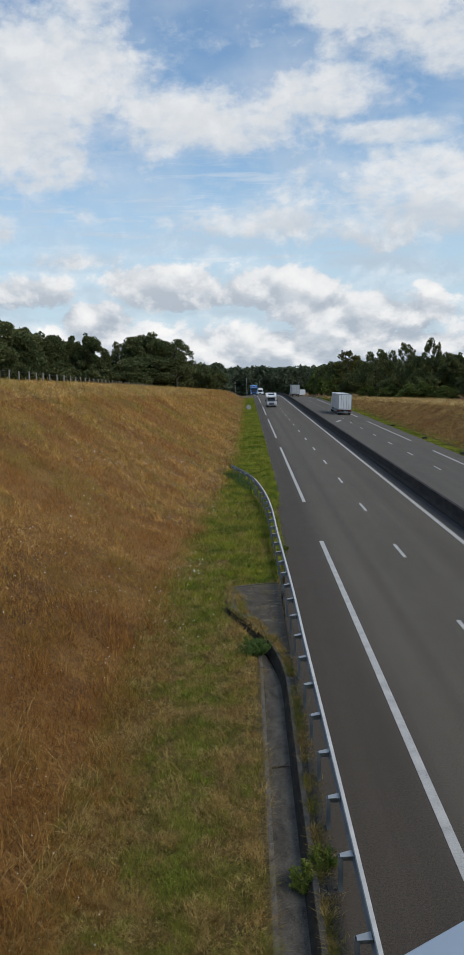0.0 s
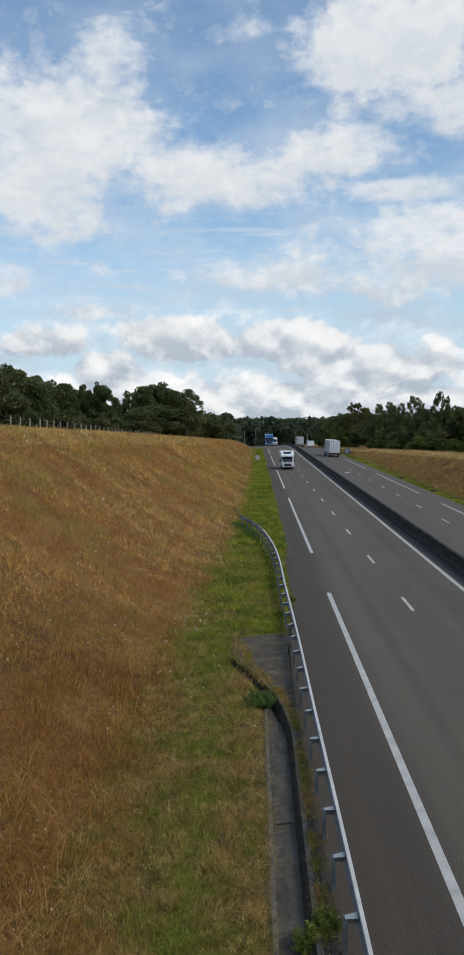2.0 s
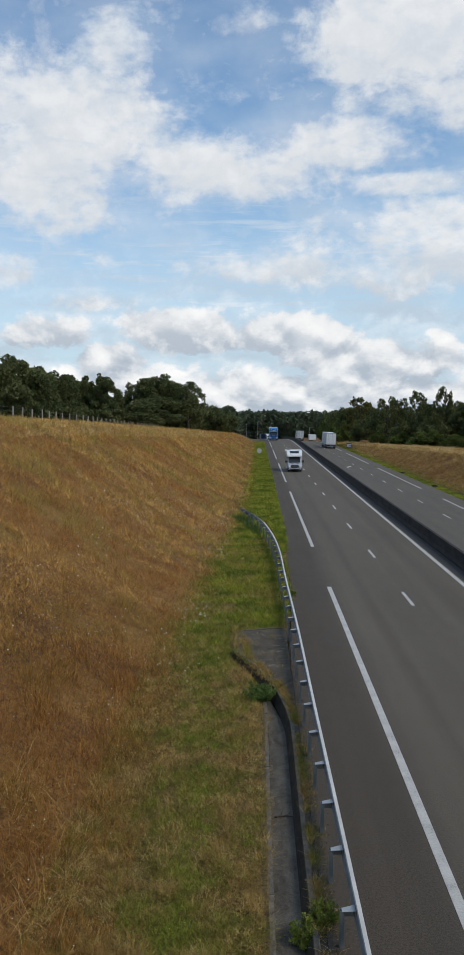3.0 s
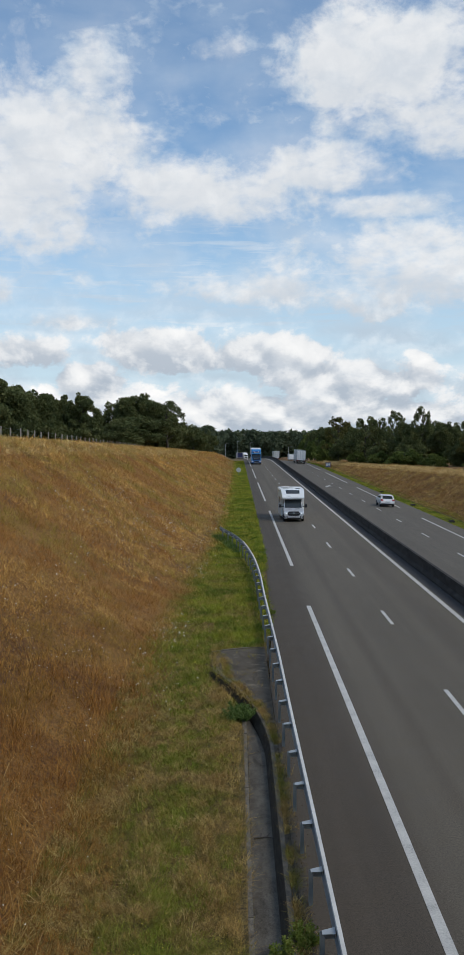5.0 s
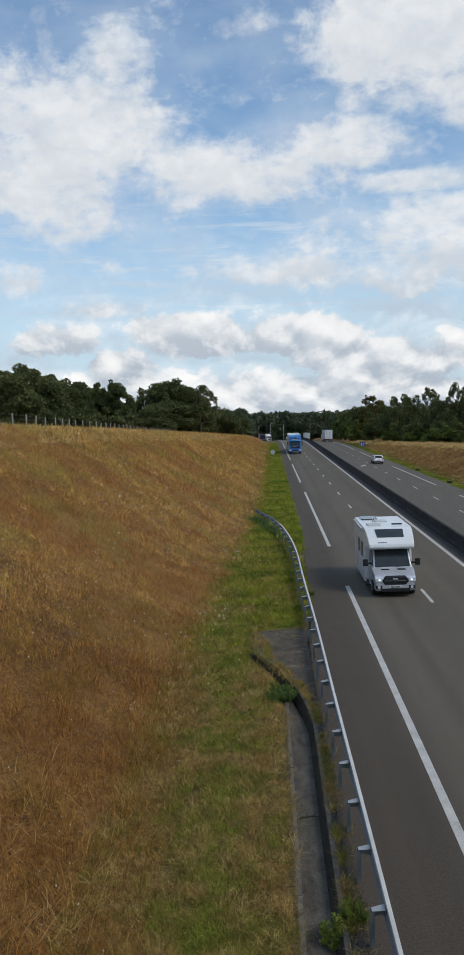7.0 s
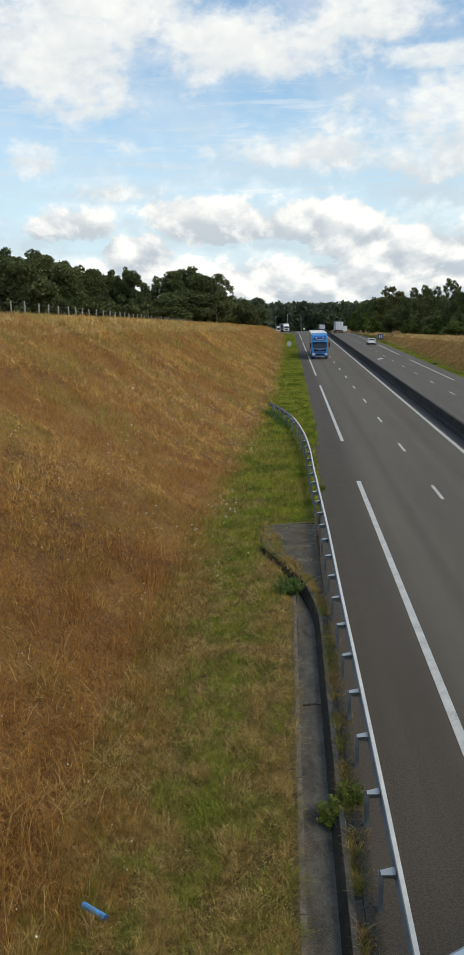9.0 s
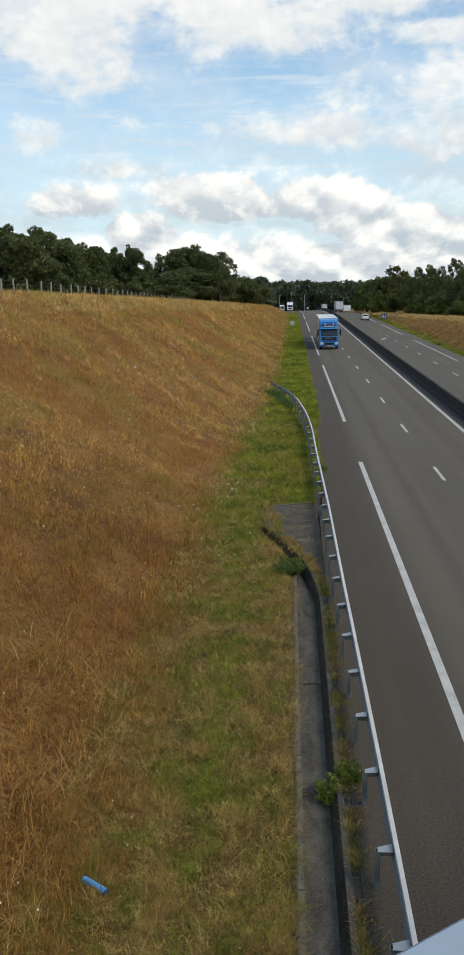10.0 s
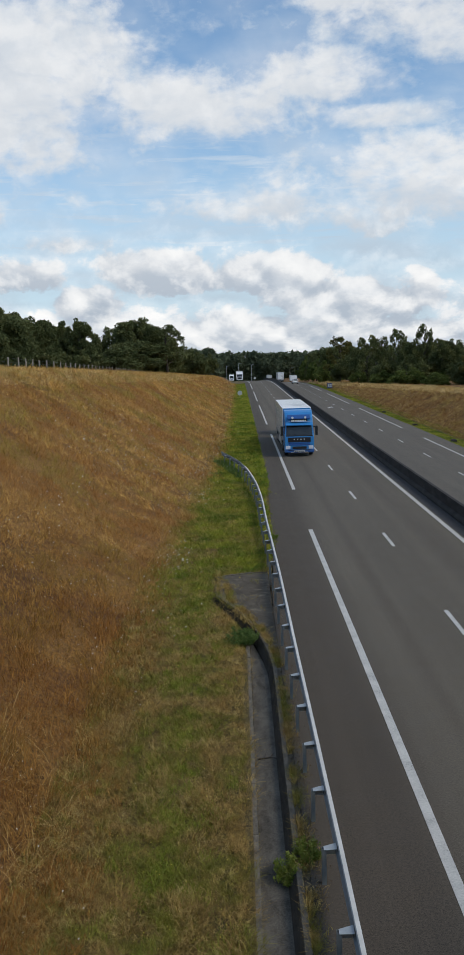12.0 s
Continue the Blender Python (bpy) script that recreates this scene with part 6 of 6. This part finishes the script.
def build_weeds():
    weed("weed_clump", (0.0, 26.75, -0.16), 0.56, 0.50, 110, WEED, "dark green weed clump by the kerb wall", 1)
    weed("weed_clump", (0.78, 14.35, -0.3), 0.30, 0.55, 34, WEED_LIGHT, "leafy green weed growing in the channel", 2)
    weed("weed_clump", (1.12, 14.6, -0.05), 0.30, 0.42, 34, WEED_LIGHT, "leafy green weed growing over the kerb", 3)
    weed("weed_clump", (1.72, 41.5, 0.0), 0.14, 0.22, 8, WEED_LIGHT, "small green weed at the edge of the asphalt", 4)
    rng = np.random.default_rng(8)
    # tufts along the kerb wall, and through the cracks of the apron
    k = 26000
    y = 6 + 28 * rng.random(k) ** 0.9
    wall = np.interp(y, [6, 14.8, 19, 21.6, 23.9, 25.4, 26.5, 28.0, 29.6, 31.2, 34], [1.0, 1.0, 1.0, 1.01, 1.0, 0.90, 0.76, 0.44, 0.02, -0.45, -0.70])
    x = wall - 0.03 + np.abs(rng.normal(size=k)) * 0.13
    clump = np.sin(y * 2.6) + np.sin(y * 5.7 + 1) + np.sin(y * 1.1 + 4)
    keep = clump + rng.normal(size=k) * 0.6 > -0.5
    x, y = x[keep], y[keep]
    s = blades(rng, "kerb_tufts", x, y, np.full(len(x), -0.03), 0.06 + 0.20 * rng.random(len(x)) ** 1.8, 0.006, 0.5 + 0.8 * rng.random(len(x)), GREEN)
    tagged(s, "dry tufts of grass growing along the kerb wall", "grass", kind="stuff")
    k = 3000
    y = 27.5 + 7.7 * rng.random(k)
    x = np.interp(y, [27.2, 28.2, 29.1, 30.65, 31.6, 35], [0.36, 0.13, -0.11, -0.64, -1.05, -1.08]) - 0.20 - np.abs(rng.normal(size=k)) * 0.14
    back = rng.random(k) < 0.38                  # and along the far edge
    x = np.where(back, -1.1 + 2.2 * rng.random(k), x)
    y = np.where(back, 35.0 + 0.12 * x + rng.normal(size=k) * 0.13, y)
    over = (rng.random(k) < 0.62) & ~back        # some lean over the kerb on to the paving
    x = np.where(over, x + 0.42 + 0.22 * rng.random(k) ** 2, x)
    s = blades(rng, "rank_grass", x, y, np.where(over, -0.03, -0.14), 0.10 + 0.22 * rng.random(k), 0.009, 0.4 + 0.8 * rng.random(k), GREEN)
    tagged(s, "rank half-dry grass hiding the curved end of the kerb", "grass", kind="stuff")
    # nettles and rank weeds round the turned end of the guard rail
    n, per = 46, 70
    total = sum((Vector(q) - Vector(p)).length for p, q in zip(RAIL, RAIL[1:]))
    mid = [rail_point(total - 0.3 - 9.5 * k ** 1.5)[0] for k in rng.random(n)]
    cx = np.array([c.x for c in mid]) - 0.12 - 0.35 * rng.random(n)
    cy = np.array([c.y for c in mid]) - 0.3 - 1.3 * rng.random(n)
    x = (cx[:, None] + rng.normal(size=(n, per)) * 0.13).ravel()
    y = (cy[:, None] + rng.normal(size=(n, per)) * 0.22).ravel()
    z = np.array([land(float(a), float(b)) for a, b in zip(x, y)])
    s = blades(rng, "rank_weeds", x, y, z, 0.18 + 0.38 * rng.random(n * per), 0.022, 0.3 + 0.7 * rng.random(n * per), WEED)
    tagged(s, "dark green rank weeds round the end of the guard rail", "weeds", kind="stuff")
    k = 900
    y = 27 + 7.3 * rng.random(k)
    x = 0.75 - 1.3 * rng.random(k) * np.clip((y - 25.5) / 6, 0, 1) + 0.12 * np.sin(y * 3)
    keep = np.sin(x * 5 + y * 2.2) + np.sin(y * 3.1 - x * 4) > 0.9
    x, y = x[keep], y[keep]
    s = blades(rng, "apron_tufts", x, y, np.full(len(x), -0.03), 0.06 + 0.16 * rng.random(len(x)), 0.007, 0.7, GREEN)
    tagged(s, "sparse tufts in the cracks of the apron", "grass", kind="stuff")
    # grit and crumbs of soil behind the rail
    k = 5200
    y = 5 + 29 * rng.random(k)
    x = 1.26 + rng.normal(size=k) * 0.09
    r = 0.008 + 0.035 * rng.random(k) ** 3
    c = np.stack([x, y, np.full(k, -0.012)], 1)
    tet = np.array([[1, 0, 0], [-0.5, 0.87, 0], [-0.5, -0.87, 0], [0, 0, 1.0]])
    v = c[:, None] + tet[None] * r[:, None, None]
    tris = v[:, [[0, 1, 3], [1, 2, 3], [2, 0, 3]]].reshape(-1, 3)
    tagged(soup("grit", tris, 3, SOIL), "loose grit along the foot of the guard rail", "gravel", kind="stuff")


def build_litter():
    a, b = Vector((-3.13, 11.60)), Vector((-2.72, 11.36))
    mid = (a + b) / 2
    t = thing("blue_tube", "bright blue plastic tube lying in the verge grass", "litter", at=(mid.x, mid.y, land(mid.x, mid.y) + 0.13))
    d = (b - a) / 2
    part("tube", rod((-d.x, -d.y, 0.02), (d.x * 0.86, d.y * 0.86, -0.015), 0.052, 0.052, 18), CAN_BLUE, t)
    part("cap", rod((d.x * 0.87, d.y * 0.87, -0.015), (d.x, d.y, -0.02), 0.047, 0.045, 18), BLUE_DARK, t)
    s = thing("twig", "dark forked twig lying in the drainage channel", "twig", at=(0.55, 19.0, -0.32))
    bm = rod((-0.22, 0.02, 0.03), (0.05, 0.05, 0.05), 0.020, 0.015, 6)
    rod((0.05, 0.05, 0.05), (0.16, 0.24, 0.06), 0.015, 0.008, 6, bm)
    rod((0.05, 0.05, 0.05), (0.24, -0.08, 0.08), 0.015, 0.008, 6, bm)
    rod((-0.08, 0.03, 0.04), (-0.02, 0.25, 0.09), 0.013, 0.007, 6, bm)
    part("branch", bm, BARK, s)


SOIL = concrete_mat("loose_soil", (0.19, 0.145, 0.095), (0.05, 0.038, 0.025), 4.0)
STALK = blade_mat("straw_stalks", [(0.10, (0.46, 0.27, 0.08)), (0.5, (0.64, 0.42, 0.15)), (0.9, (0.78, 0.56, 0.24))])
WEED = blade_mat("weed_leaves", [(0.10, (0.060, 0.11, 0.026)), (0.5, (0.12, 0.19, 0.045)), (0.9, (0.21, 0.27, 0.075))], 0.6, 3.0, 0.25)
WEED_LIGHT = blade_mat("young_weed_leaves", [(0.10, (0.11, 0.16, 0.025)), (0.5, (0.19, 0.24, 0.04)), (0.9, (0.30, 0.30, 0.07))], 0.6, 3.0, 0.25)
def build_inlets():
    for y in (93.0, 113.5, 138.0):
        z = land(22.95, y)
        d = thing("drain_inlet", "small dark drain inlet in the green verge", "drain", "drain inlets", at=(22.95, y, z))
        part("frame", prism([(-0.35, -0.1), (-0.30, 0.22), (0.30, 0.26), (0.35, -0.1)], 0.28, 0.03), BARRIER, d)
        part("grate", box(-0.2, 0.2, -0.22, 0.22, 0.235, 0.265, 0.006), BLACK, d)


build_trees()
build_inlets()
build_forest()
build_fence()
build_signs()
build_far_marks()
build_weeds()
build_litter()
build_grass()
motions()
